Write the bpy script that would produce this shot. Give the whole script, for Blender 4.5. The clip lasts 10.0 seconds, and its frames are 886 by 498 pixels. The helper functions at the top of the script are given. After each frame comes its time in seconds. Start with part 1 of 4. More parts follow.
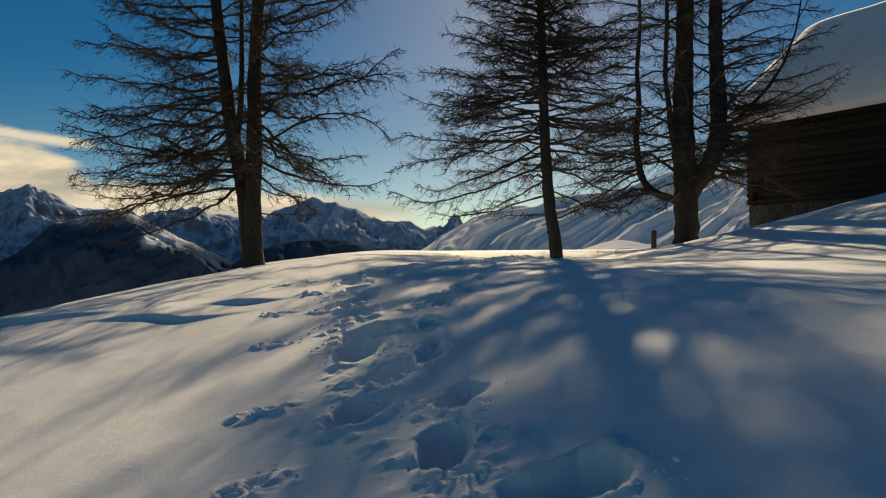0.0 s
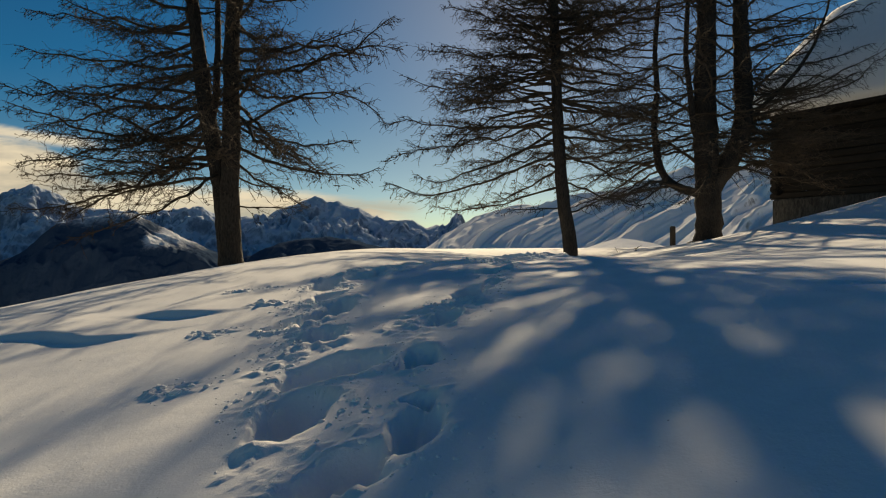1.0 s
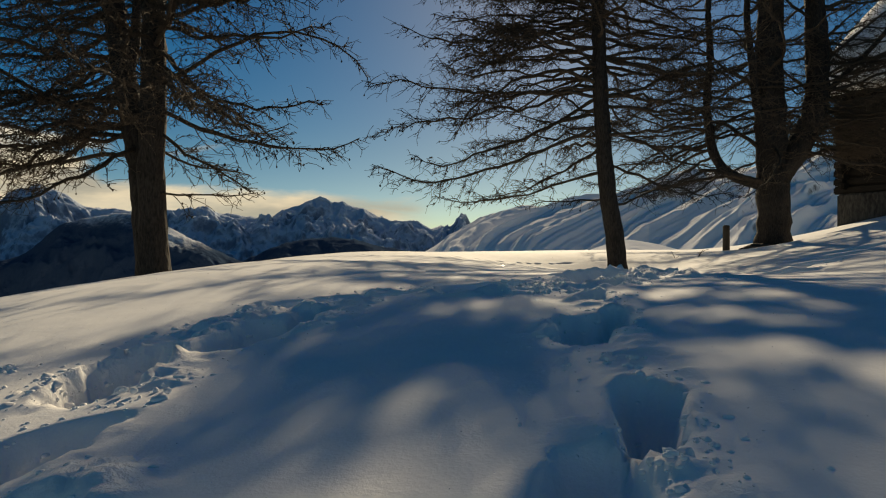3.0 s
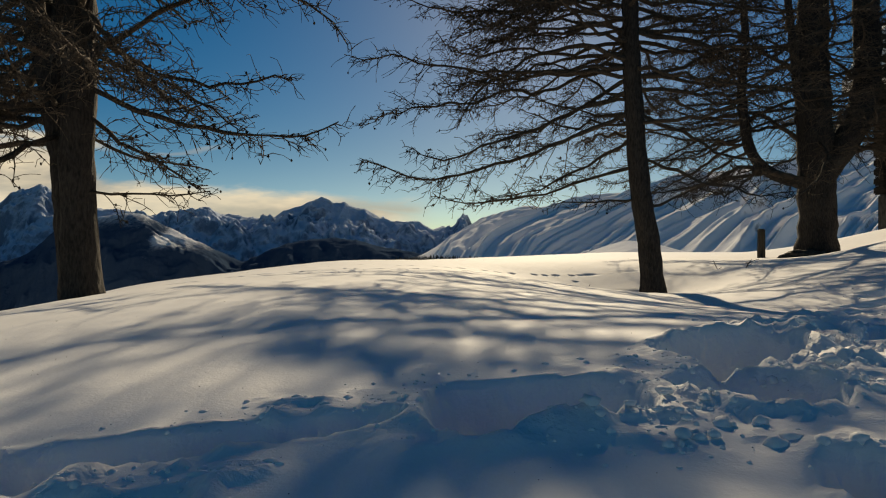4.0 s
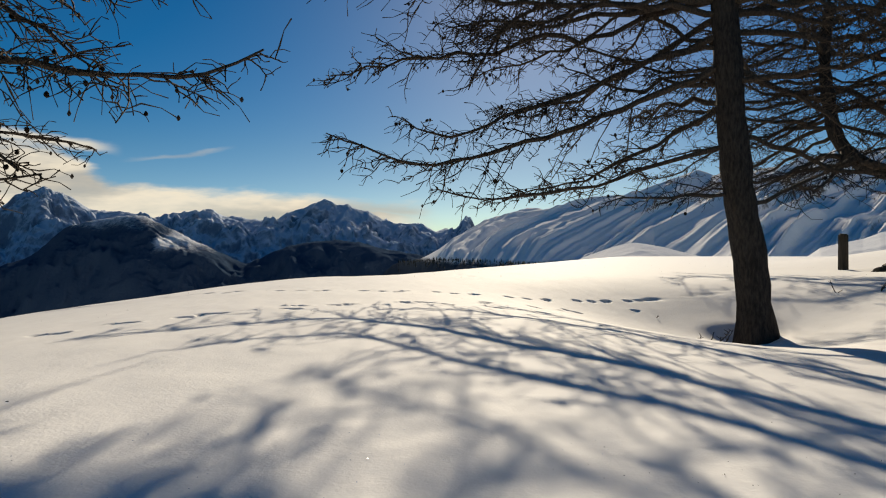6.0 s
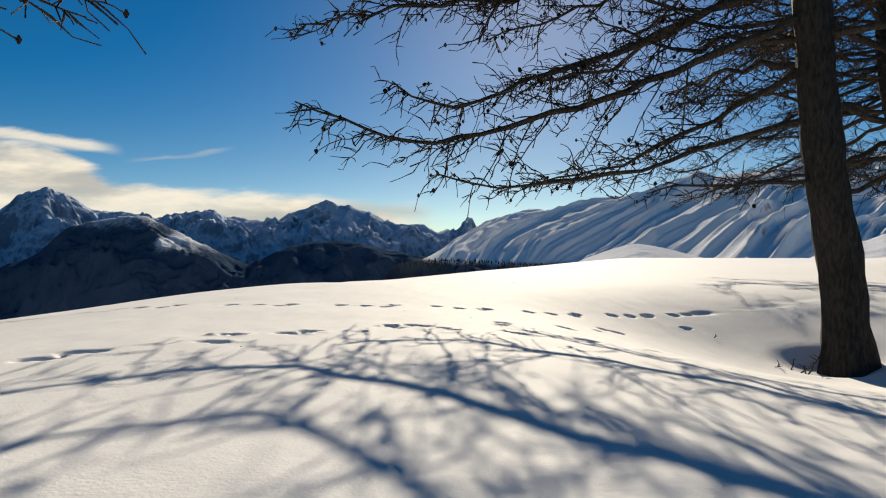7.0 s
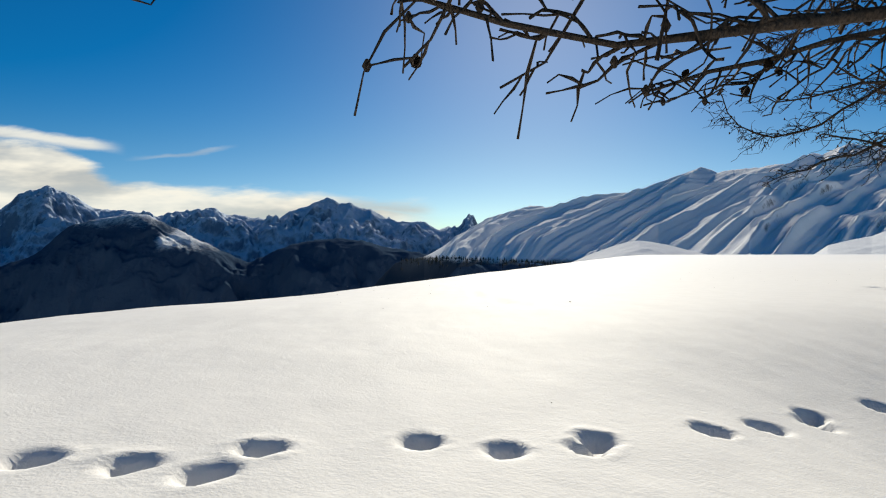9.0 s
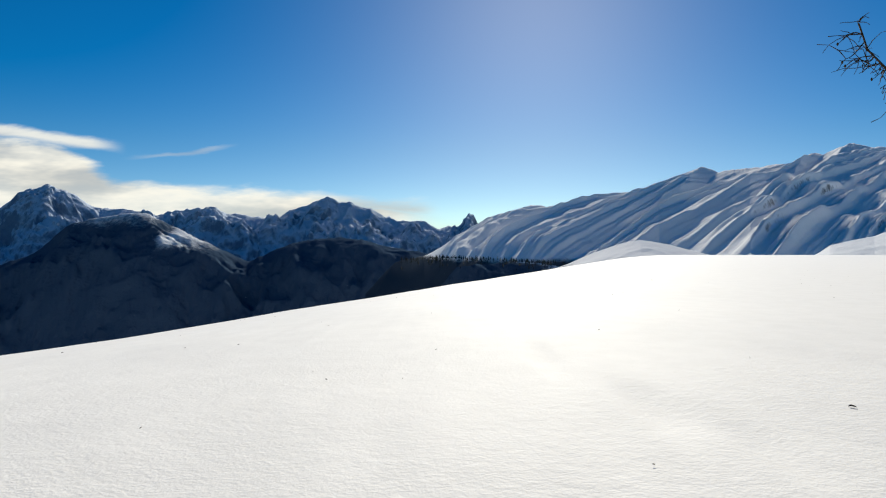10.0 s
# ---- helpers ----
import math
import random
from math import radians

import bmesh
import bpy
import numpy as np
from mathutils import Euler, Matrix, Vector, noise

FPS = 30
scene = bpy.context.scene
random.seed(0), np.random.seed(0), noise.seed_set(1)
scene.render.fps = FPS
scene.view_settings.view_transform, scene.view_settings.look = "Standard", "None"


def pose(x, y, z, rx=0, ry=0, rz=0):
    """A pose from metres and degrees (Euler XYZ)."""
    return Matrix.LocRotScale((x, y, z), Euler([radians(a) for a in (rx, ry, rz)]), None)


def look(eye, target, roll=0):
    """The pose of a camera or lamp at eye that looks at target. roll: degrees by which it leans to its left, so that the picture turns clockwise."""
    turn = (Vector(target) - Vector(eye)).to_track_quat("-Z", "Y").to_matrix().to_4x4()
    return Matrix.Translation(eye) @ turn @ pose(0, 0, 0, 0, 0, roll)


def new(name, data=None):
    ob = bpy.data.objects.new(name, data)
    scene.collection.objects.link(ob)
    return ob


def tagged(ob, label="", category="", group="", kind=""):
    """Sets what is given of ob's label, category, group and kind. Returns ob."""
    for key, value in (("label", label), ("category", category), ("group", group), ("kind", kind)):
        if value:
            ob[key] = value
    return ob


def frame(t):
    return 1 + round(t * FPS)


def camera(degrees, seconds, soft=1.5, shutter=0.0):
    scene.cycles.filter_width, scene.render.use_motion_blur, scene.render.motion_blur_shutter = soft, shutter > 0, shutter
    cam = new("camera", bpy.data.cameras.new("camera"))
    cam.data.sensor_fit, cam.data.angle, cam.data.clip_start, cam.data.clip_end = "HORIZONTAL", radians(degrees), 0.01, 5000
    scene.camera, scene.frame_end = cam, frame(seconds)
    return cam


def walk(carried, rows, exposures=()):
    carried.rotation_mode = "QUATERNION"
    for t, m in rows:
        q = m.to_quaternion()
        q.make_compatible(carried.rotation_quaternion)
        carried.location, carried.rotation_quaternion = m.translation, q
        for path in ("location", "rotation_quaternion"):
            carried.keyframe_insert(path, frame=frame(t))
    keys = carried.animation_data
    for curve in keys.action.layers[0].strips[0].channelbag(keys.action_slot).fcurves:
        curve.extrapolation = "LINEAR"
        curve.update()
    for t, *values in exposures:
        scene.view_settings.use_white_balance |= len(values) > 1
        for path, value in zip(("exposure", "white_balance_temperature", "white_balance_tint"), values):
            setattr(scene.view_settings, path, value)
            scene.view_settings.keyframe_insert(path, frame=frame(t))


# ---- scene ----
cam = camera(68.6, 10.0, 1.1)
PATH = [
    (0, (1.255, 0.334, 1.759), (1.298, 2.334, 1.752), -0.1),
    (0.5, (1.27, 0.896, 1.743), (1.309, 2.896, 1.735), -0.2),
    (1, (1.295, 1.624, 1.727), (1.33, 3.623, 1.717), -0.2),
    (1.5, (1.314, 2.298, 1.711), (1.344, 4.298, 1.701), -0.5),
    (2, (1.32, 3.087, 1.709), (1.347, 5.087, 1.699), -0.3),
    (2.5, (1.323, 3.75, 1.721), (1.347, 5.749, 1.712), -0.1),
    (4, (1.352, 5.917, 1.861), (1.368, 7.917, 1.855), -0.0),
    (4.5, (1.356, 6.532, 1.898), (1.37, 8.532, 1.894), 0.0),
    (5, (1.356, 7.18, 1.931), (1.366, 9.18, 1.929), 0.1),
    (5.5, (1.354, 7.733, 1.96), (1.363, 9.733, 1.959), 0.0),
    (7, (1.356, 9.451, 1.977), (1.358, 11.451, 1.98), 0.1),
    (7.5, (1.36, 10.001, 1.972), (1.36, 12.001, 1.974), 0.1),
    (8, (1.367, 10.699, 1.97), (1.365, 12.699, 1.971), 0.2),
    (8.5, (1.371, 11.384, 1.969), (1.368, 13.384, 1.967), 0.1),
    (9, (1.357, 12.255, 1.958), (1.355, 14.255, 1.953), -0.1),
    (9.3, (1.338, 12.85, 1.955), (1.336, 14.85, 1.95), 0.0),
    (9.5, (1.318, 13.375, 1.966), (1.316, 15.375, 1.959), -0.0),
    (9.7, (1.306, 13.875, 1.962), (1.303, 15.875, 1.955), 0.0),
    (10, (1.294, 14.617, 1.954), (1.292, 16.617, 1.947), 0.0),
]
walk(cam, [(t, look(eye, target, roll)) for t, eye, target, roll in PATH],
     exposures=[(0.0, -0.15, 10300, 7), (2.5, -0.32, 10300, 6), (4.5, -0.26, 9400, 7), (5.5, -0.16, 8600, 8), (7.0, 0.05, 7900, 7), (8.5, 0.13, 7400, 6), (9.0, 0.12, 7200, 5), (9.5, 0.03, 6900, 5), (10.0, 0.16, 7000, 5)])

# ---- light ----
SUN_AZ, SUN_EL = 8.5, 23.0          # degrees right of the walk's direction (+y), and above the horizon
world = bpy.data.worlds.new("sky")
scene.world = world
world.use_nodes = True


class Nodes:
    """Short hand for building a node tree."""

    def __init__(self, tree):
        self.tree = tree
        tree.nodes.clear()

    def add(self, kind, links=()):
        node = self.tree.nodes.new(kind)
        for key, value in dict(links).items():
            socket = node.inputs[key]
            if isinstance(value, bpy.types.NodeSocket):
                self.tree.links.new(value, socket)
            else:
                socket.default_value = value
        return node

    def math(self, op, a, b=0.0, c=0.0, clamp=False):
        node = self.add("ShaderNodeMath", {0: a, 1: b, 2: c})
        node.operation, node.use_clamp = op, clamp
        return node.outputs[0]

    def mix(self, fac, a, b):
        node = self.add("ShaderNodeMix")
        node.data_type = "RGBA"
        for key, value in ((0, fac), (6, a), (7, b)):
            if isinstance(value, bpy.types.NodeSocket):
                self.tree.links.new(value, node.inputs[key])
            else:
                node.inputs[key].default_value = value
        return node.outputs[2]

    def noise(self, vector, scale, detail=4.0, rough=0.55, distort=0.0):
        return self.add("ShaderNodeTexNoise", {"Vector": vector, "Scale": scale, "Detail": detail, "Roughness": rough, "Distortion": distort}).outputs[0]

    def ramp(self, fac, low, high):
        """Smooth step of fac from 0 at low to 1 at high."""
        node = self.add("ShaderNodeMapRange", {0: fac, 1: low, 2: high} if low < high else {0: fac, 1: high, 2: low, 3: 1.0, 4: 0.0})
        node.interpolation_type = "SMOOTHSTEP"
        return node.outputs[0]


def sky_world():
    n = Nodes(world.node_tree)
    sky = n.add("ShaderNodeTexSky")
    sky.sky_type, sky.sun_disc, sky.sun_elevation, sky.sun_rotation = "NISHITA", False, radians(SUN_EL), radians(SUN_AZ)
    sky.altitude, sky.air_density, sky.dust_density, sky.ozone_density = 2100.0, 1.0, 0.8, 3.0
    way = n.add("ShaderNodeTexCoord").outputs["Generated"]
    axes = n.add("ShaderNodeSeparateXYZ", {0: way})
    x, y, z = axes.outputs[0], axes.outputs[1], axes.outputs[2]
    side = n.math("DIVIDE", x, n.math("MAXIMUM", y, 0.05))       # tangent of the azimuth
    rise = n.math("DIVIDE", z, n.math("MAXIMUM", y, 0.05))
    ahead = n.ramp(y, 0.1, 0.3)
    plane = n.add("ShaderNodeCombineXYZ", {0: n.math("MULTIPLY", side, 1.0), 1: n.math("MULTIPLY", rise, 4.0), 2: 0.3}).outputs[0]
    wisps = n.noise(plane, 7.0, 6.0, 0.6)
    soft = n.math("MULTIPLY", n.math("SUBTRACT", wisps, 0.5), 0.06)
    # a long lens cloud that thins out to the right
    top = n.math("ADD", n.math("MULTIPLY", side, -0.085), 0.064)
    top = n.math("ADD", top, n.math("MULTIPLY", n.ramp(side, -0.50, -0.61), 0.056))
    edge = n.math("SUBTRACT", n.math("ADD", top, soft), rise)
    bank = n.math("MULTIPLY", n.ramp(edge, -0.004, 0.020), n.ramp(side, 0.01, -0.10))
    # feathers above it
    far = n.math("ABSOLUTE", n.math("SUBTRACT", rise, n.math("ADD", n.math("MULTIPLY", side, 0.12), n.math("ADD", 0.193, n.math("MULTIPLY", soft, 0.5)))))
    streak = n.math("MULTIPLY", n.ramp(far, 0.006, 0.0), n.math("MULTIPLY", n.ramp(side, -0.5, -0.42), n.ramp(side, -0.31, -0.37)))
    far2 = n.math("ABSOLUTE", n.math("SUBTRACT", rise, n.math("ADD", n.math("MULTIPLY", n.math("ADD", side, 0.495), -0.15), n.math("ADD", 0.152, n.math("MULTIPLY", soft, 0.4)))))
    tongue = n.math("MULTIPLY", n.ramp(far2, 0.013, 0.002), n.ramp(side, -0.485, -0.55))
    far3 = n.math("ABSOLUTE", n.math("SUBTRACT", rise, n.math("ADD", n.math("ADD", n.math("MULTIPLY", soft, 0.6), 0.058), n.math("MULTIPLY", side, -0.06))))
    low = n.math("MULTIPLY", n.ramp(far3, 0.016, 0.0), n.math("MULTIPLY", n.ramp(side, 0.0, -0.05), n.ramp(side, -0.5, -0.2)))
    cover = n.math("MAXIMUM", n.math("MAXIMUM", bank, n.math("MULTIPLY", low, 0.8)), n.math("MAXIMUM", n.math("MULTIPLY", streak, 0.35), n.math("MULTIPLY", tongue, 0.9)))
    cover = n.math("MULTIPLY", n.math("MULTIPLY", cover, ahead), n.math("ADD", 0.6, n.math("MULTIPLY", wisps, 0.6)), clamp=True)
    shade = n.noise(plane, 3.5, 5.0, 0.55)
    cloud = n.mix(n.ramp(shade, 0.35, 0.6), (6.4, 6.5, 6.7, 1), (11.4, 11.2, 10.8, 1))
    deep = n.add("ShaderNodeHueSaturation", {"Hue": 0.505, "Saturation": 1.5, "Value": 0.93, "Color": sky.outputs[0]}).outputs[0]
    # the sky's pale turquoise rim over the far valley
    pale = n.add("ShaderNodeVectorMath", {0: deep, 1: (0.72, 0.96, 1.2)})
    pale.operation = "MULTIPLY"
    deep = n.mix(n.ramp(z, 0.16, 0.0), deep, pale.outputs[0])
    color = n.mix(cover, deep, cloud)
    back = n.add("ShaderNodeBackground", {"Color": color, "Strength": 0.076})
    n.add("ShaderNodeOutputWorld", {0: back.outputs[0]})


sky_world()
sun = new("sun", bpy.data.lights.new("sun", "SUN"))
sun.data.energy, sun.data.angle, sun.data.color = 5.5, radians(0.55), (1.0, 0.955, 0.89)
SUN_WAY = Vector((math.sin(radians(SUN_AZ)) * math.cos(radians(SUN_EL)), math.cos(radians(SUN_AZ)) * math.cos(radians(SUN_EL)), math.sin(radians(SUN_EL))))
sun.matrix_world = look(SUN_WAY * 60, (0, 0, 0))


# ---- materials ----
def material(name, rough=0.7, metal=0.0):
    """A material and its nodes; colour and bump are set by the caller through finish()."""
    mat = bpy.data.materials.new(name)
    mat.use_nodes = True
    return mat, Nodes(mat.node_tree)


def finish(n, color, rough=0.7, height=None, strength=0.3, distance=0.01, **extra):
    links = {"Base Color": color, "Roughness": rough}
    links.update({key.replace("_", " "): value for key, value in extra.items()})
    if height is not None:
        links["Normal"] = n.add("ShaderNodeBump", {"Height": height, "Strength": strength, "Distance": distance}).outputs[0]
    n.add("ShaderNodeOutputMaterial", {0: n.add("ShaderNodeBsdfPrincipled", links).outputs[0]})


def snow_material(name, tint=(0.885, 0.875, 0.868, 1), fine=140.0, coarse=9.0, strength=0.22):
    mat, n = material(name)
    at = n.add("ShaderNodeNewGeometry").outputs["Position"]
    grain = n.noise(at, fine, 3.0, 0.6)
    crust = n.noise(at, coarse, 5.0, 0.6)
    sugar = n.noise(at, fine * 0.25, 4.0, 0.65)
    height = n.math("ADD", n.math("MULTIPLY", grain, 0.25), n.math("ADD", n.math("MULTIPLY", crust, 0.5), n.math("MULTIPLY", sugar, 0.6)))
    broken = n.add("ShaderNodeAttribute")
    broken.attribute_name = "broken"
    rubble = n.math("ADD", n.math("MULTIPLY", n.noise(at, 52.0, 3.0, 0.6), 4.5), n.math("MULTIPLY", n.noise(at, 21.0, 2.0, 0.5), 5.5))
    height = n.math("ADD", height, n.math("MULTIPLY", rubble, broken.outputs["Fac"]))
    color = n.mix(n.ramp(crust, 0.3, 0.7), tuple(c * 0.96 for c in tint[:3]) + (1,), tint)
    finish(n, color, 0.8, height, strength, 0.012, Specular_IOR_Level=0.12)
    return mat


def bark_material(name, dark, light, scale=22.0):
    mat, n = material(name)
    at = n.add("ShaderNodeTexCoord").outputs["Object"]
    stretched = n.add("ShaderNodeMapping", {0: at, "Scale": (1.0, 1.0, 0.28)}).outputs[0]
    plates = n.add("ShaderNodeTexVoronoi", {"Vector": stretched, "Scale": scale}).outputs[0]
    fibres = n.noise(stretched, scale * 2.5, 5.0, 0.65)
    tint = n.noise(at, 2.2, 3.0)
    color = n.mix(n.ramp(n.math("ADD", fibres, n.math("MULTIPLY", tint, 0.4)), 0.45, 0.95), dark, light)
    height = n.math("ADD", n.math("MULTIPLY", plates, -0.9), n.math("MULTIPLY", fibres, 0.7))
    finish(n, color, 0.9, height, 0.9, 0.03, Specular_IOR_Level=0.2)
    return mat


def rock_snow_material(name, rock, snow, scale, low, high, steep=(0.55, 0.8), forest=None, wood_line=0.0, wood_soft=1.0, clearing=None):
    """Mountain sides: snow where the ground is flat enough, rock ribs where it is steep, woods below a line."""
    mat, n = material(name)
    geo = n.add("ShaderNodeNewGeometry")
    at, normal = geo.outputs["Position"], geo.outputs["Normal"]
    up = n.add("ShaderNodeSeparateXYZ", {0: normal}).outputs[2]
    z = n.add("ShaderNodeSeparateXYZ", {0: at}).outputs[2]
    big, small = n.noise(at, scale, 8.0, 0.62), n.noise(at, scale * 9, 6.0, 0.65)
    bare = n.math("ADD", up, n.math("ADD", n.math("MULTIPLY", n.math("SUBTRACT", big, 0.5), 0.7), n.math("MULTIPLY", n.math("SUBTRACT", small, 0.5), 0.45)))
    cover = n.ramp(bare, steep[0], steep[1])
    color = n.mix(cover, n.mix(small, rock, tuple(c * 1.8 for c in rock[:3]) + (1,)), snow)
    if forest:
        line = n.math("ADD", z, n.math("ADD", n.math("MULTIPLY", n.math("SUBTRACT", big, 0.5), wood_soft * 3), n.math("MULTIPLY", n.math("SUBTRACT", small, 0.5), wood_soft * 2)))
        if clearing:
            east = n.add("ShaderNodeSeparateXYZ", {0: at}).outputs[0]
            open_side = n.math("MULTIPLY", n.ramp(east, clearing[0], clearing[1]), n.ramp(east, clearing[3], clearing[2]))
            line = n.math("ADD", line, n.math("MULTIPLY", open_side, clearing[4]))
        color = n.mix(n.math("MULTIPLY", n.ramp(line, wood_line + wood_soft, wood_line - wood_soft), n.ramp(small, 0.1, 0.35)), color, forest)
    finish(n, color, 0.85, n.math("ADD", big, n.math("MULTIPLY", small, 0.4)), 0.8, low, Specular_IOR_Level=0.0)
    return mat


def wood_material(name, dark, light, grain=(1.0, 18.0, 18.0)):
    mat, n = material(name)
    at = n.add("ShaderNodeTexCoord").outputs["Object"]
    line = n.add("ShaderNodeMapping", {0: at, "Scale": grain}).outputs[0]
    fibre = n.noise(line, 2.6, 6.0, 0.65, 0.4)
    stain = n.noise(at, 1.7, 4.0)
    pick = n.add("ShaderNodeObjectInfo").outputs["Random"]
    fac = n.math("ADD", n.math("MULTIPLY", fibre, 0.6), n.math("ADD", n.math("MULTIPLY", stain, 0.25), n.math("MULTIPLY", pick, 0.2)))
    finish(n, n.mix(n.ramp(fac, 0.3, 0.8), dark, light), 0.85, fibre, 0.6, 0.01, Specular_IOR_Level=0.2)
    return mat


SNOW = snow_material("snow")
ROOF_SNOW = snow_material("roof_snow", fine=60.0, coarse=2.5)
BARK = bark_material("larch_bark", (0.015, 0.013, 0.012, 1), (0.06, 0.05, 0.043, 1))
TWIG = bark_material("larch_twig", (0.034, 0.027, 0.022, 1), (0.135, 0.1, 0.074, 1), 60.0)
CONE = bark_material("larch_cone", (0.02, 0.013, 0.009, 1), (0.075, 0.046, 0.028, 1), 90.0)
LOG = wood_material("weathered_logs", (0.011, 0.009, 0.0075, 1), (0.04, 0.032, 0.025, 1))
PLINTH = bark_material("rough_stone", (0.025, 0.023, 0.021, 1), (0.1, 0.094, 0.085, 1), 7.0)
POST = wood_material("weathered_post", (0.03, 0.025, 0.02, 1), (0.13, 0.11, 0.09, 1), (18.0, 18.0, 1.0))
# air haze painted into the rock and snow colours as a blue tint
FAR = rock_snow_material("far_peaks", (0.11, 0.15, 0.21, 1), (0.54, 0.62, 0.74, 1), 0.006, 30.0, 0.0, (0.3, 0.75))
# the woods' colour is lifted towards blue to stand for the haze before them
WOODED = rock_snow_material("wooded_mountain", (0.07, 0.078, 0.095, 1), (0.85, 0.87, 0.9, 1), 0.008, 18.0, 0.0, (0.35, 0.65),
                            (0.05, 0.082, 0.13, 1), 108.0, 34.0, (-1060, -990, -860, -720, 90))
# a fainter blue haze lift sits in this forest colour too
RIDGE = rock_snow_material("snow_ridge", (0.07, 0.068, 0.066, 1), (0.9, 0.9, 0.91, 1), 0.012, 2.0, 0.0, (0.1, 0.35),
                           (0.045, 0.06, 0.08, 1), -19.0, 5.0)


# ---- building helpers ----
def mesh_object(name, verts, faces, mat, parent=None, smooth=True, label=""):
    me = bpy.data.meshes.new(name)
    me.from_pydata(verts if isinstance(verts, list) else verts.tolist(), [], faces if isinstance(faces, list) else faces.tolist())
    me.materials.append(mat)
    if smooth:
        me.polygons.foreach_set("use_smooth", [True] * len(me.polygons))
    ob = new(name, me)
    if parent is not None:
        ob.parent = parent
    if label:
        ob["label"] = label
    return ob


def part(name, bm, mat, parent=None, label="", smooth=False):
    me = bpy.data.meshes.new(name)
    bm.to_mesh(me)
    bm.free()
    me.materials.append(mat)
    if smooth:
        me.polygons.foreach_set("use_smooth", [True] * len(me.polygons))
    ob = new(name, me)
    if parent is not None:
        ob.parent = parent
    if label:
        ob["label"] = label
    return ob


def step(a, b, v):
    """Smooth step from 0 at a to 1 at b."""
    t = np.clip((v - a) / (b - a), 0, 1)
    return t * t * (3 - 2 * t)


def lattice(seed):
    return np.random.default_rng(seed).random((256, 256))


def value_noise(x, y, seed):
    """Smooth noise in -1..1 on a lattice of one unit."""
    g = LATTICES.setdefault(seed, lattice(seed))
    xi, yi = np.floor(x).astype(int), np.floor(y).astype(int)
    fx, fy = x - xi, y - yi
    fx, fy = fx * fx * fx * (fx * (fx * 6 - 15) + 10), fy * fy * fy * (fy * (fy * 6 - 15) + 10)
    a, b = g[xi % 256, yi % 256], g[(xi + 1) % 256, yi % 256]
    c, d = g[xi % 256, (yi + 1) % 256], g[(xi + 1) % 256, (yi + 1) % 256]
    return 2 * (a + (b - a) * fx + (c - a) * fy + (a - b - c + d) * fx * fy) - 1


LATTICES = {}


def fractal(x, y, seed, octaves=5, gain=0.5, ridged=False):
    total, size, norm = 0.0, 1.0, 0.0
    for i in range(octaves):
        v = value_noise(x * 2 ** i * 1.03 + 7.1 * i, y * 2 ** i * 0.97 + 3.7 * i, seed + i)
        if ridged:
            v = 1 - 2 * np.abs(v)
        total, norm, size = total + v * size, norm + size, size * gain
    return total / norm


# ---- ground ----
def glide(y, at, values):
    """Values along y, rounded where they turn."""
    return sum(np.interp(y + d, at, values) for d in (-0.9, -0.45, 0.0, 0.45, 0.9)) / 5


def ground_height(x, y):
    """The snow's smooth surface: a rise to a crest, a plateau, a bank by the hut and a fall to the valley."""
    d = 0.7 * np.logaddexp(0, (7.9 - y) / 0.7)
    z = 1.665 - np.clip(0.128 - 0.04 * x, 0.02, 0.15) * np.minimum(d, 15)
    z = z - 0.18 * np.exp(-((x - 3.4) / 1.5) ** 2 - ((y - 10.3) / 2.2) ** 2)
    z = z - 0.38 * np.exp(-((x - 3.55) / 1.3) ** 2 - ((y - 13.2) / 1.3) ** 2)
    edge = glide(y, (2.0, 8.0, 11.0, 14.0, 16.0, 17.3, 19.0), (6.0, 5.6, 5.6, 5.9, 7.3, 8.3, 8.6))
    over = 0.45 * np.logaddexp(0, (x - edge) / 0.45)
    bank = glide(y, (-8.0, 4.0, 10.0, 14.0, 17.0, 19.5, 21.0, 23.0, 26.0), (0.0, 0.14, 0.2, 0.25, 0.265, 0.265, 0.21, 0.1, 0.0))
    z = z + bank * np.minimum(over, 14)
    start = 0.5 + 0.36 * np.clip(y - 13.5, 0, 60)
    u = np.clip(start - x, 0, None)
    turn = glide(y, (2.0, 5.0, 7.0, 8.3, 10.0, 11.7, 13.0, 14.0, 15.0, 16.5, 18.0, 19.0, 24.0), (0.018, 0.02, 0.04, 0.056, 0.063, 0.056, 0.044, 0.035, 0.029, 0.026, 0.034, 0.031, 0.03))
    w = np.clip(u - 1.8, 0, None)
    z = z - turn * (np.minimum(u, 1.8) ** 2 + 2.6 * w + 1.15 * np.minimum(w, 5) ** 2 + 11.5 * np.clip(w - 5, 0, None))
    z = z + 0.05 * np.exp(-((x + 0.3) / 1.2) ** 2 - ((y - 15.4) / 1.3) ** 2)
    z = z - 0.004 * np.clip(y - 14, 0, None)
    v = np.clip(y - 48, 0, None)
    z = z - np.where(v < 80, 0.004 * v * v, 25.6 + 0.64 * (v - 80))
    z = z + 0.012 * fractal(x * 0.9, y * 0.9, 11, 4) * step(60, 20, np.abs(y))
    return np.maximum(z, -900)


def lines(near, fine, far, grow=1.16):
    """Grid lines: even over near, then wider and wider out to far."""
    a, b = near
    inner = list(np.arange(a, b + fine / 2, fine))
    out, at, gap = [], inner[-1], fine
    while at < far[1]:
        gap *= grow
        at += gap
        out.append(at)
    back, at, gap = [], inner[0], fine
    while at > far[0]:
        gap *= grow
        at -= gap
        back.append(at)
    return np.array(back[::-1] + inner + out)


rng = np.random.default_rng(5)


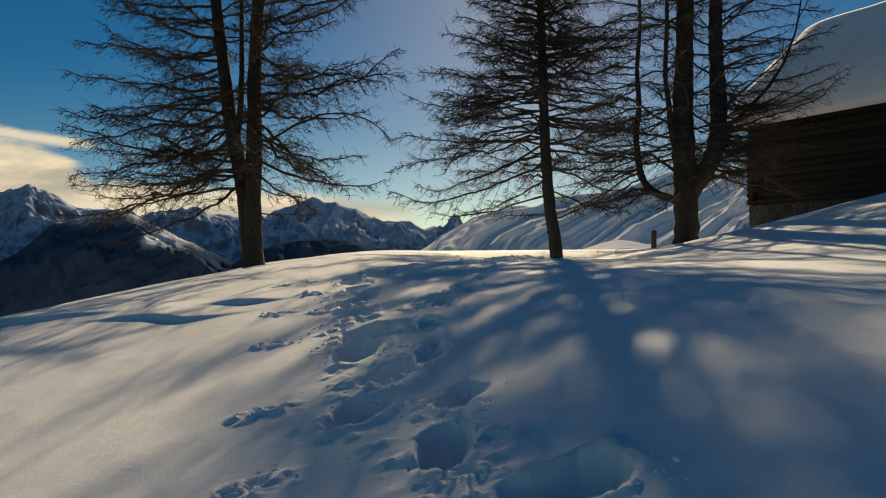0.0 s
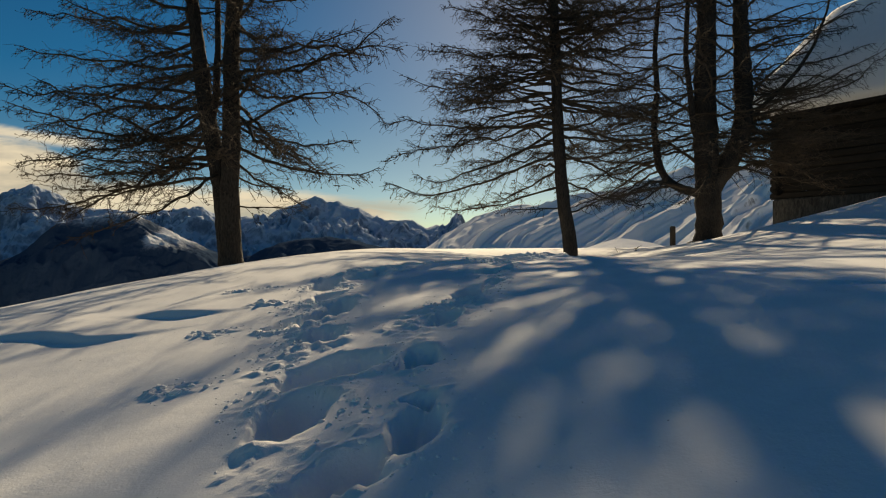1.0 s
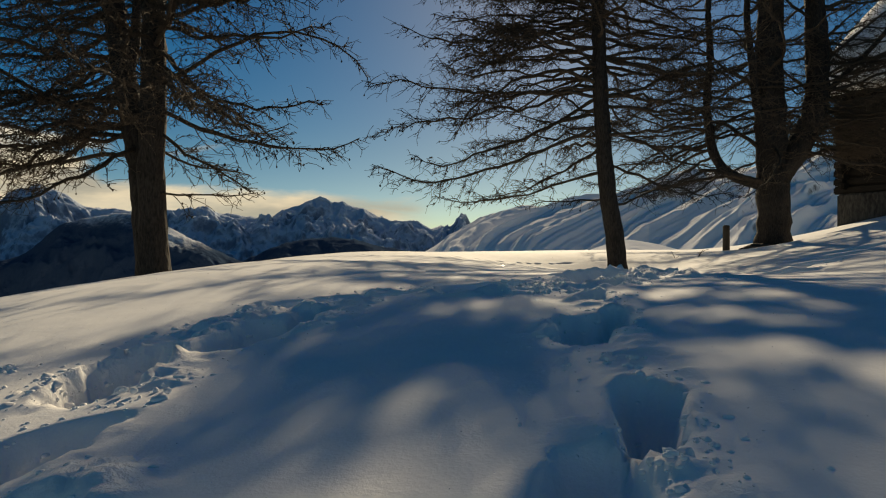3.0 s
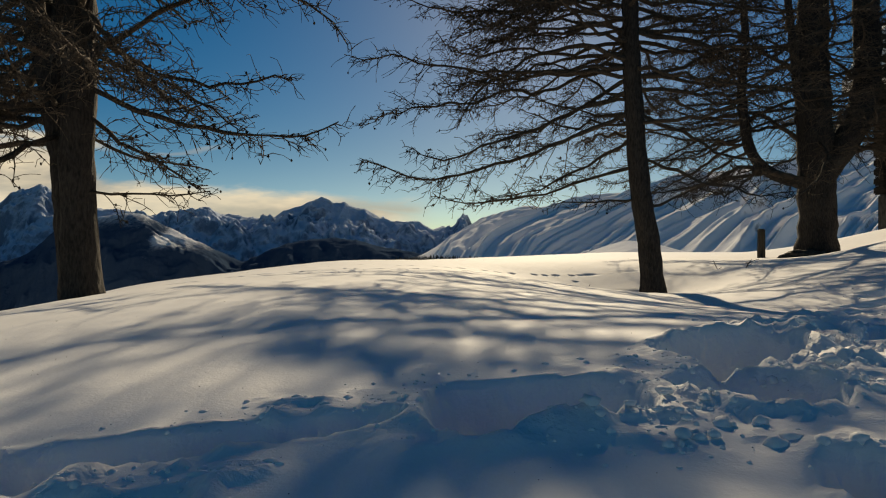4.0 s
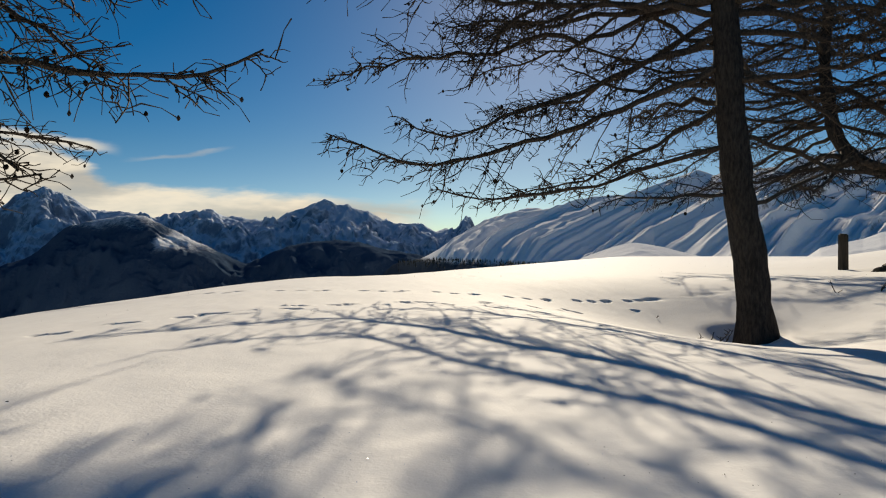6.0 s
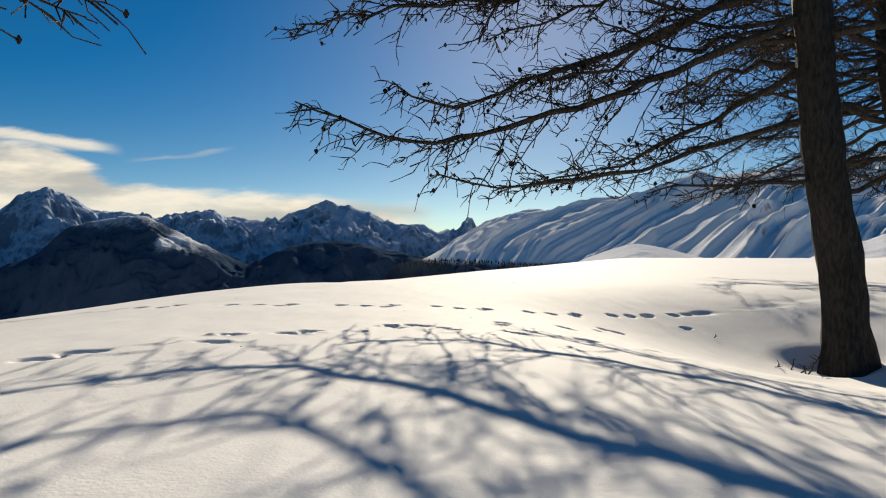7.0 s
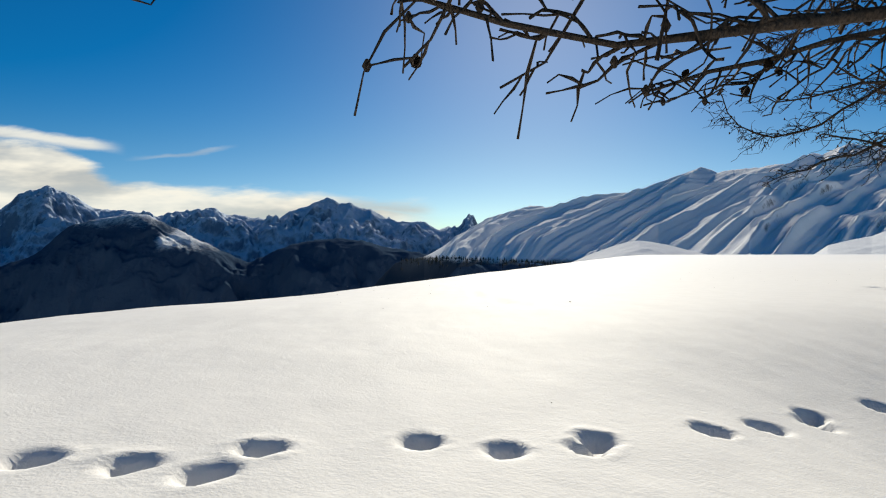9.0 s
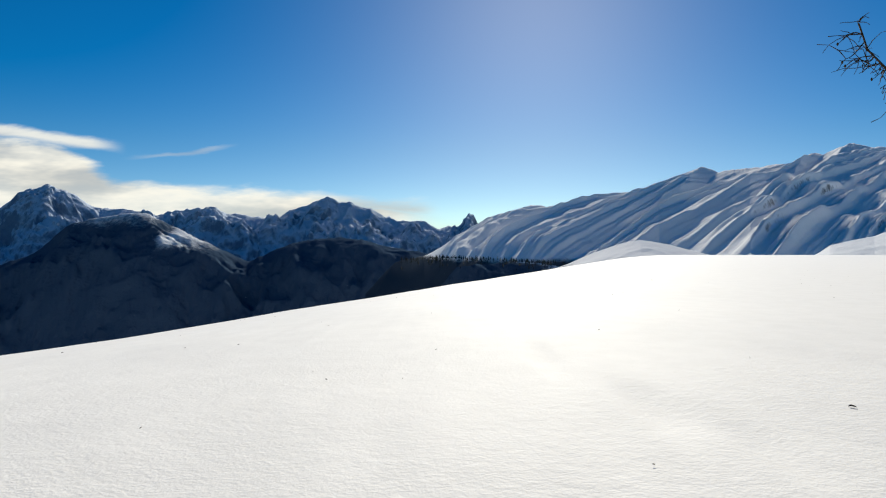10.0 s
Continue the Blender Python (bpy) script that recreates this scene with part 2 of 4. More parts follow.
class Prints:
    """Prints pressed into a grid of snow. Holes and rims of neighbours merge instead of adding up."""

    def __init__(self, x, y):
        self.x, self.y = x, y
        self.hole, self.rim, self.lump = np.zeros_like(x), np.zeros_like(x), np.zeros_like(x)
        self.xs, self.ys = x[0], y[:, 0]

    def window(self, x0, x1, y0, y1):
        i0, i1 = np.searchsorted(self.xs, (x0, x1))
        j0, j1 = np.searchsorted(self.ys, (y0, y1))
        return (slice(j0, j1), slice(i0, i1))

    def pit(self, cx, cy, angle, long, wide, deep, rim, rough, wall=0.58):
        w = self.window(cx - 2.2 * long, cx + 2.2 * long, cy - 2.2 * long, cy + 2.2 * long)
        x, y = self.x[w], self.y[w]
        if not x.size:
            return
        c, s = math.cos(angle), math.sin(angle)
        u, v = (x - cx) * c + (y - cy) * s, -(x - cx) * s + (y - cy) * c
        f = 0.9 / long
        wob = 1 + rough * fractal(x * f + cx * 7, y * f + cy * 5, 21, 3, 0.45) + 0.012 / wide * fractal(x * 17, y * 17, 23, 3, 0.6)
        r = ((np.abs(u) / long) ** 2.4 + (np.abs(v) / wide) ** 2.4) ** (1 / 2.4) * wob
        self.hole[w] = np.maximum(self.hole[w], deep * step(1.0, wall, r) * (0.92 + 0.16 * fractal(x * 14, y * 14, 41, 3)))
        crumbs = np.clip(np.abs(fractal(x * 22 + cx, y * 22, 31, 3, 0.6)) * 2.6, 0, 1)
        patch = np.clip(0.45 + 1.6 * fractal(x * 5 + cy, y * 5, 33, 2), 0, 1)
        self.rim[w] = np.maximum(self.rim[w], rim * np.exp(-((r - 1.16) / 0.2) ** 2) * (0.25 + crumbs) * patch)

    def churn(self, points, width, height, seed, cell=26.0):
        """Broken, crumbly snow along a way."""
        for (ax, ay), (bx, by) in zip(points[:-1], points[1:]):
            w = self.window(min(ax, bx) - width, max(ax, bx) + width, min(ay, by) - width, max(ay, by) + width)
            x, y = self.x[w], self.y[w]
            dx, dy = bx - ax, by - ay
            t = np.clip(((x - ax) * dx + (y - ay) * dy) / (dx * dx + dy * dy), 0, 1)
            far = np.hypot(x - ax - t * dx, y - ay - t * dy) / width
            lump = np.clip(fractal(x * cell, y * cell, seed, 3, 0.5) + 0.1, 0, 1) * 2.4
            patch = np.clip(0.5 + 1.7 * fractal(x * 3.1, y * 3.1, seed + 5, 2), 0, 1)
            self.lump[w] = np.maximum(self.lump[w], height * lump * patch * step(1.0, 0.45, far + 0.3 * fractal(x * 6, y * 6, seed + 9, 2)))


# the walkers' ways: one bears left round the crest and on to the hut, one goes straight up and joins it
WAY_LEFT = [(1.42, 1.2), (1.35, 2.0), (1.06, 2.75), (0.9, 3.5), (0.78, 4.3), (0.74, 5.0), (0.6, 5.65), (0.6, 6.15), (0.8, 6.6), (1.1, 6.95), (1.6, 7.02), (2.1, 7.3), (2.5, 7.7), (3.1, 8.7), (4.2, 9.9), (6.0, 11.6)]
WAY_RIGHT = [(1.34, 2.2), (1.26, 3.0), (1.25, 4.0), (1.4, 4.7), (1.62, 5.35), (1.78, 6.2), (1.9, 6.95)]


def along(points, gap):
    """Places and headings every gap metres along a way."""
    out, left = [], 0.0
    for (ax, ay), (bx, by) in zip(points[:-1], points[1:]):
        size = math.hypot(bx - ax, by - ay)
        while left < size:
            t = left / size
            out.append((ax + (bx - ax) * t, ay + (by - ay) * t, math.atan2(by - ay, bx - ax)))
            left += gap
        left -= size
    return out


# the hare's long row, print by print where the way passes close, and its older bounds nearer the larch
HARE_ROW_WEST = [(-3.6, 14.1), (-1.9, 13.6), (-0.75, 13.3)]
HARE_ROW = [(-0.42, 13.27), (-0.27, 13.2), (-0.205, 13.28), (0.135, 13.2), (0.31, 13.14), (0.46, 13.07), (0.49, 13.17), (0.77, 13.17), (0.92, 13.16), (1.04, 13.13), (1.08, 13.24), (1.32, 13.31),
            (1.46, 13.31), (1.6, 13.35), (1.63, 13.41), (1.91, 13.58), (2.07, 13.68), (2.24, 13.8), (2.27, 13.86), (2.56, 14.04), (2.71, 14.11), (2.84, 14.18), (2.88, 14.21), (3.08, 14.29), (3.2, 14.34), (3.3, 14.38), (3.34, 14.4)]
HARE_ROW_EAST = [(3.6, 14.5), (5.6, 15.1)]
HARE_BOUNDS = [(3.06, 14.0), (2.35, 13.45), (2.43, 13.45), (2.27, 13.27), (2.01, 12.98), (2.04, 12.93), (1.655, 12.69), (1.645, 12.59), (1.215, 12.33), (1.275, 12.3), (1.13, 12.26), (1.17, 12.2), (1.36, 12.26),
               (1.4, 12.22), (1.665, 12.29), (1.71, 12.26), (1.98, 12.36), (2.03, 12.35), (2.32, 12.41), (2.45, 12.48), (0.76, 11.91), (0.815, 11.9), (0.85, 11.96), (0.605, 11.84), (0.56, 11.86), (0.2, 11.49),
               (0.27, 11.49), (0.56, 11.66), (0.6, 11.65), (-0.25, 10.9), (-0.2, 10.94), (-0.08, 11.19), (-0.03, 11.2), (0.18, 11.4), (0.13, 11.38), (-0.37, 10.53), (-0.45, 10.42)]
CLODS = [(0.62, 2.81, 0.06), (0.40, 3.97, 0.08), (0.2, 4.86, 0.07), (0.77, 2.15, 0.07), (0.34, 5.5, 0.06), (0.22, 6.1, 0.05), (-0.02, 6.07, 0.07)]


# single deep steps: place, heading, half length, half width, depth
STEPS_LEFT = [(1.04, 2.58, 1.4, 0.15, 0.095, 0.19), (1.09, 2.98, 1.1, 0.14, 0.08, 0.17), (0.91, 3.46, 1.5, 0.19, 0.09, 0.19), (0.97, 3.89, 0.5, 0.19, 0.11, 0.17),
              (0.80, 4.42, 1.5, 0.16, 0.09, 0.15), (0.77, 5.01, 1.35, 0.25, 0.10, 0.2), (0.57, 4.82, 1.2, 0.14, 0.07, 0.14), (0.66, 5.5, 1.3, 0.15, 0.07, 0.13),
              (0.58, 6.0, 1.4, 0.18, 0.075, 0.15), (0.82, 6.35, 1.1, 0.27, 0.11, 0.15), (0.93, 6.62, 1.1, 0.16, 0.07, 0.13)]
STEPS_HUT = [(1.06, 6.94, 0.22, 0.33, 0.055, 0.12), (1.5, 7.06, 0.05, 0.2, 0.14, 0.17), (0.8, 6.82, 0.5, 0.12, 0.05, 0.1), (1.93, 7.1, 0.6, 0.14, 0.12, 0.17),
             (2.12, 7.5, 0.7, 0.24, 0.13, 0.18), (2.5, 7.95, 0.8, 0.2, 0.12, 0.17), (2.7, 7.8, 0.8, 0.16, 0.1, 0.15)]
STEPS_RIGHT = [(1.29, 2.1, 1.5, 0.17, 0.075, 0.17), (1.25, 3.15, 1.45, 0.17, 0.065, 0.13), (1.36, 2.49, 1.2, 0.1, 0.055, 0.11), (1.57, 1.73, 0.25, 0.12, 0.09, 0.16),
               (1.26, 3.85, 1.5, 0.14, 0.06, 0.11), (1.36, 4.42, 1.2, 0.13, 0.06, 0.09), (1.51, 5.16, 1.35, 0.21, 0.075, 0.16), (1.65, 5.43, 1.3, 0.17, 0.045, 0.14),
               (1.71, 6.1, 1.3, 0.18, 0.06, 0.13), (1.83, 6.27, 1.3, 0.15, 0.04, 0.11), (1.86, 6.65, 1.4, 0.12, 0.06, 0.1)]
HEAPS = [(1.70, 6.92, 0.10, 60), (2.14, 7.16, 0.11, 60), (2.35, 7.45, 0.1, 40), (0.59, 5.3, 0.10, 60), (0.62, 4.72, 0.08, 40), (1.42, 4.82, 0.10, 70), (1.58, 5.2, 0.06, 24), (0.7, 5.8, 0.07, 30), (1.66, 5.75, 0.06, 20), (1.08, 3.4, 0.06, 22), (1.14, 2.55, 0.05, 24), (1.32, 1.85, 0.05, 16)]


def tread(x, y, z):
    p = Prints(x, y)
    for cx, cy, a, long, wide, deep in STEPS_LEFT + STEPS_HUT + STEPS_RIGHT:
        p.pit(cx, cy, a, long, wide, deep, 0.022, 0.5, 0.74)
    rest = WAY_LEFT[12:]
    for i, (cx, cy, a) in enumerate(along(rest, 0.36)):
        off = (0.09 if i % 2 else -0.09) + rng.normal(0, 0.02)
        p.pit(cx - math.sin(a) * off, cy + math.cos(a) * off, a + rng.normal(0, 0.25), rng.uniform(0.14, 0.2), rng.uniform(0.08, 0.11), 0.17 * rng.uniform(0.7, 1.2), 0.022, 0.5, 0.74)
    p.churn(WAY_LEFT, 0.22, 0.016, 51, 19.0)
    p.churn(WAY_RIGHT, 0.15, 0.006, 61, 27.0)
    p.churn([(1.3, 4.45), (1.5, 4.95)], 0.32, 0.011, 81, 27.0)
    p.churn([(1.7, 7.0), (2.5, 7.7)], 0.36, 0.03, 91, 13.0)
    # hare prints: two single ones in line and then two side by side
    for way in (HARE_ROW_WEST, HARE_ROW_EAST):
        for cx, cy, a in along(way, 0.57):
            for f, o, size in ((0.0, 0.01, 0.85), (0.15, -0.02, 0.95), (0.29, 0.03, 1.0), (0.31, -0.035, 0.95)):
                j = rng.normal(0, 0.012, 3)
                p.pit(cx + math.cos(a) * (f + j[0]) - math.sin(a) * (o + j[1]), cy + math.sin(a) * (f + j[0]) + math.cos(a) * (o + j[1]), a + j[2] * 9, 0.04 * size, 0.031 * size, 0.045, 0.007, 0.3, 0.5)
    for cx, cy in HARE_ROW:
        p.pit(cx, cy, rng.normal(0.3, 0.4), rng.uniform(0.034, 0.044), rng.uniform(0.028, 0.036), 0.055, 0.007, 0.3, 0.4)
    for cx, cy in HARE_BOUNDS:
        p.pit(cx, cy, rng.normal(0.0, 0.5), rng.uniform(0.032, 0.042), rng.uniform(0.024, 0.031), 0.056, 0.011, 0.35, 0.4)
    # old dents, half blown over
    for cx, cy, a in ((1.69, 15.8, 0.3), (1.77, 15.55, 0.2), (1.78, 15.53, 0.1), (1.68, 15.82, -0.0), (1.45, 16.51, 0.3), (1.56, 16.36, 0.2), (2.35, 17.02, 0.1), (2.42, 16.95, -0.0)):
        p.pit(cx, cy, a, 0.06, 0.032, 0.02, 0.0, 0.3, 0.2)
    # lumps that rolled and sank in, each in a hollow of its own
    for cx, cy, size in CLODS:
        p.pit(cx, cy, 0.2, size * 0.6, size * 0.35, 0.03, 0.012, 0.4)
        p.churn([(cx - 0.06, cy - 0.02), (cx + 0.08, cy - 0.03)], 0.1, 0.012, 87)
    for _ in range(1):
        p.hole[1:-1, 1:-1] = (p.hole[:-2, 1:-1] + p.hole[2:, 1:-1] + p.hole[1:-1, :-2] + p.hole[1:-1, 2:] + 2 * p.hole[1:-1, 1:-1]) / 6
        p.rim[1:-1, 1:-1] = (p.rim[:-2, 1:-1] + p.rim[2:, 1:-1] + p.rim[1:-1, :-2] + p.rim[1:-1, 2:] + 2 * p.rim[1:-1, 1:-1]) / 6
    p.broken = np.clip((p.lump + p.rim) / 0.014, 0, 1) * (0.35 + 0.65 * step(0.10, 0.0, p.hole))
    z += p.rim * step(0.03, 0.0, p.hole) + p.lump * (0.35 + 0.65 * step(0.06, 0.0, p.hole)) - p.hole
    return p.broken


TRODDEN = []


def build_ground():
    xs = lines((-0.4, 3.0), 0.0155, (-4300, 4300), 1.095)
    ys = np.concatenate([lines((1.6, 8.4), 0.0155, (-300, 8.4), 1.12), lines((8.45, 14.4), 0.018, (8.45, 4300), 1.1)])
    x, y = np.meshgrid(xs, ys)
    z = ground_height(x, y)
    near = (x > -6) & (x < 9) & (y > 0) & (y < 20)
    z = z + near * (0.004 * fractal(x * 6, y * 3, 71, 3))
    # wind-drift lips on the open side of the slope
    for k, (cx, cy, long) in enumerate(((-0.75, 5.22, 0.5), (-0.2, 5.5, 0.28), (-1.9, 5.6, 0.6))):
        u, v = x - cx, (y - cy) + 0.07 * np.sin((x - cx) * 5.0 + k) + 0.15 * (x - cx)
        z = z + 0.036 * np.exp(-(u / long) ** 2) * (step(-0.07, 0.0, v) * step(0.7, 0.0, v))
    # wells in the snow round the stems
    for cx, cy, r, deep in ((3.8, 13.45, 0.26, 0.07), (8.05, 17.3, 0.55, 0.12), (-1.9, 11.65, 0.4, 0.05)):
        z = z - deep * np.exp(-(np.hypot(x - cx + 0.06, y - cy) / r) ** 4)
    broken = tread(x, y, z)
    TRODDEN.extend((xs, ys, z))
    rows, cols = x.shape
    idx = np.arange(rows * cols).reshape(rows, cols)
    faces = np.stack([idx[:-1, :-1], idx[:-1, 1:], idx[1:, 1:], idx[1:, :-1]], -1).reshape(-1, 4)
    verts = np.stack([x, y, z], -1).reshape(-1, 3)
    me = bpy.data.meshes.new("ground")
    me.vertices.add(len(verts))
    me.vertices.foreach_set("co", verts.ravel())
    me.loops.add(faces.size)
    me.loops.foreach_set("vertex_index", faces.ravel())
    me.polygons.add(len(faces))
    me.polygons.foreach_set("loop_start", np.arange(0, faces.size, 4))
    me.polygons.foreach_set("use_smooth", np.ones(len(faces), bool))
    me.update(calc_edges=True)
    me.attributes.new("broken", "FLOAT", "POINT").data.foreach_set("value", broken.ravel().astype(np.float32))
    me.materials.append(SNOW)
    tagged(new("ground", me), "deep snow field with boot tracks and hare prints", "snow", kind="structure")


build_ground()


def snow_top(x, y):
    return ground_height(np.asarray(x, float), np.asarray(y, float))


def trodden_top(x, y):
    """The snow's height with its prints."""
    xs, ys, z = TRODDEN
    i, j = np.searchsorted(xs, x) - 1, np.searchsorted(ys, y) - 1
    u, v = (x - xs[i]) / (xs[i + 1] - xs[i]), (y - ys[j]) / (ys[j + 1] - ys[j])
    return float(z[j, i] * (1 - u) * (1 - v) + z[j, i + 1] * u * (1 - v) + z[j + 1, i] * (1 - u) * v + z[j + 1, i + 1] * u * v)


def build_clods():
    """Loose lumps of snow thrown out beside the tracks."""
    gen = np.random.default_rng(77)
    shapes = []
    for fineness in (1, 2):
        ball = bmesh.new()
        bmesh.ops.create_icosphere(ball, subdivisions=fineness, radius=1.0)
        shapes.append((np.array([v.co[:] for v in ball.verts]), np.array([[v.index for v in f.verts] for f in ball.faces])))
        ball.free()
    verts, faces, count = [], [], 0
    spots = []

    def size():
        return min(0.0016 + gen.exponential(0.0024), 0.011)

    for cx, cy, a, long, wide, deep in STEPS_LEFT + STEPS_HUT + STEPS_RIGHT:
        many = int(45 + 170 * long)
        lean = gen.uniform(0, 6.28)
        for _ in range(many):
            q = lean + gen.normal(0, 1.1)
            r = 1.02 + abs(gen.normal(0, 0.28))
            u, v = math.cos(q) * (long + 0.05 * (r - 1)) * r, math.sin(q) * (wide + 0.1 * (r - 1)) * r
            spots.append((cx + math.cos(a) * u - math.sin(a) * v, cy + math.sin(a) * u + math.cos(a) * v, size(), 0.0))
    for cx, cy, spread, many in HEAPS:
        for _ in range(int(many * 1.6)):
            dx, dy = gen.normal(0, spread, 2)
            spots.append((cx + dx, cy + dy, size() * 1.15, 0.022 * math.exp(-(dx * dx + dy * dy) / spread ** 2) * gen.random()))
    for way, many, wide, shift in ((WAY_LEFT[3:9], 420, 0.07, 0.13), (WAY_LEFT[10:14], 200, 0.08, -0.08), (WAY_LEFT[0:6], 620, 0.13, -0.03), (WAY_RIGHT[0:4], 150, 0.1, 0.0)):
        places = along(way, 0.01)
        for _ in range(many):
            cx, cy, a = places[gen.integers(len(places))]
            off = shift + gen.normal(0, wide)
            cx, cy, r = cx - math.sin(a) * off, cy + math.cos(a) * off, min(0.004 + gen.exponential(0.004), 0.015)
            if fractal(np.array(cx * 3.0), np.array(cy * 3.0), 97, 2) > -0.12:
                spots.append((cx, cy, r, -0.3 * r))
    for cx, cy, a in along(WAY_LEFT[12:], 0.012):
        off = gen.normal(0, 0.17)
        if abs(off) > 0.1:
            spots.append((cx - math.sin(a) * off, cy + math.cos(a) * off, size() * 1.25, 0.0))
    for cx, cy, r in CLODS:
        for _ in range(34):
            spots.append((cx + gen.normal(0, r * 0.9), cy + gen.normal(0, r * 0.6), min(0.003 + gen.exponential(0.004), 0.016), 0.0))
    for cx, cy, r, lift in spots:
        base, tris = shapes[1 if r > 0.011 else 0]
        lump = 1 + 0.75 * fractal(base[:, 0] * 1.7 + base[:, 2] * 0.9 + cx * 9, base[:, 1] * 1.7 + base[:, 2] * 1.5 + cy * 9, 17, 4, 0.7)[:, None]
        v = base * lump * np.array((gen.uniform(0.8, 1.5), gen.uniform(0.8, 1.4), gen.uniform(0.6, 1.0)))
        v = v * r + np.array((cx, cy, trodden_top(cx, cy) - r * 0.15 + lift))
        verts.append(v)
        faces.append(tris + count)
        count += len(v)
    ob = mesh_object("snow_clods", np.concatenate(verts), np.concatenate(faces), SNOW)
    tagged(ob, "loose lumps of snow beside the boot tracks", "snow", kind="stuff")


build_clods()


# ---- mountains ----
KNOLL = rock_snow_material("rocky_knoll", (0.05, 0.047, 0.043, 1), (0.82, 0.84, 0.87, 1), 0.05, 1.0, 0.0, (0.45, 0.7))
NEEDLES = bark_material("conifer_needles", (0.008, 0.014, 0.014, 1), (0.02, 0.03, 0.026, 1), 1.0)

def saw(p, lit=0.66):
    """A wave of length 1 that climbs slowly and falls fast, from 0 to 1, with rounded crests."""
    f = p - np.floor(p)
    up, down = f / lit, (1 - f) / (1 - lit)
    h = 0.05
    return -h * np.log(np.exp(-up / h) + np.exp(-down / h))


def range_mesh(name, label, mat, x, y, z):
    idx = np.arange(x.size).reshape(x.shape)
    faces = np.stack([idx[:-1, :-1], idx[:-1, 1:], idx[1:, 1:], idx[1:, :-1]], -1).reshape(-1, 4)
    ob = mesh_object(name, np.stack([x, y, z], -1).reshape(-1, 3), faces, mat)
    return tagged(ob, label, "mountain", kind="structure")


def mountain(name, label, mat, crest, depth, back, profile, foot, rough, fine, ribs, seed, steps=(420, 90), jag=0.0, dome=1.0):
    """A range: its crest stands at the distance crest, with the outline that profile gives (tangents of azimuth and of height), falling to foot.
    rough, fine: size and height of its spurs and crags; ribs: their spacing, lean, stretch and height; dome: how rounded its crest is."""
    az = np.array([p[0] for p in profile])
    el = np.array([p[1] for p in profile])
    a = np.linspace(az[0], az[-1], steps[0])
    cut = depth / (depth + back)
    s = np.concatenate([np.linspace(0, cut, steps[1]), np.linspace(cut, 1, 12)[1:]])
    a, s = np.meshgrid(a, s)
    near = s <= cut + 1e-9
    t = np.where(near, s / cut, 1 - (s - cut) / (1 - cut))          # 0 at the foot, 1 on the crest
    r = crest - depth + s * (depth + back)
    top = 1.95 + np.interp(a, az, el) * crest + jag * t ** 6 * fractal(a * 70, a * 3, seed + 50, 4, 0.6)
    x, y = 1.3 + a * r, 10 + r
    wx, wy = x + 0.25 * rough[0] * fractal(x / rough[0], y / rough[0], seed + 70, 3), y + 0.25 * rough[0] * fractal(x / rough[0], y / rough[0], seed + 80, 3)
    n = fractal(wx / rough[0], wy / rough[0], seed, 6, 0.55, True)
    crag = fractal(wx / fine[0], wy / fine[0], seed + 30, 5, 0.55, True)
    rib = fractal((x + ribs[1] * (1 - t) * depth) / ribs[0], y / (ribs[0] * ribs[2]), seed + 20, 4, 0.5, True)
    rise = 1 - (1 - t) ** dome
    z = foot + (top - foot) * rise + (rough[1] * (n - 0.25) + fine[1] * (crag - 0.25) + ribs[3] * (rib - 0.3)) * np.minimum(1, (1 - t) * 3.4 + 0.02) * np.minimum(1, t * 4 + 0.2) * np.clip((top - foot) / 160, 0.15, 1)
    return range_mesh(name, label, mat, x, y, z)


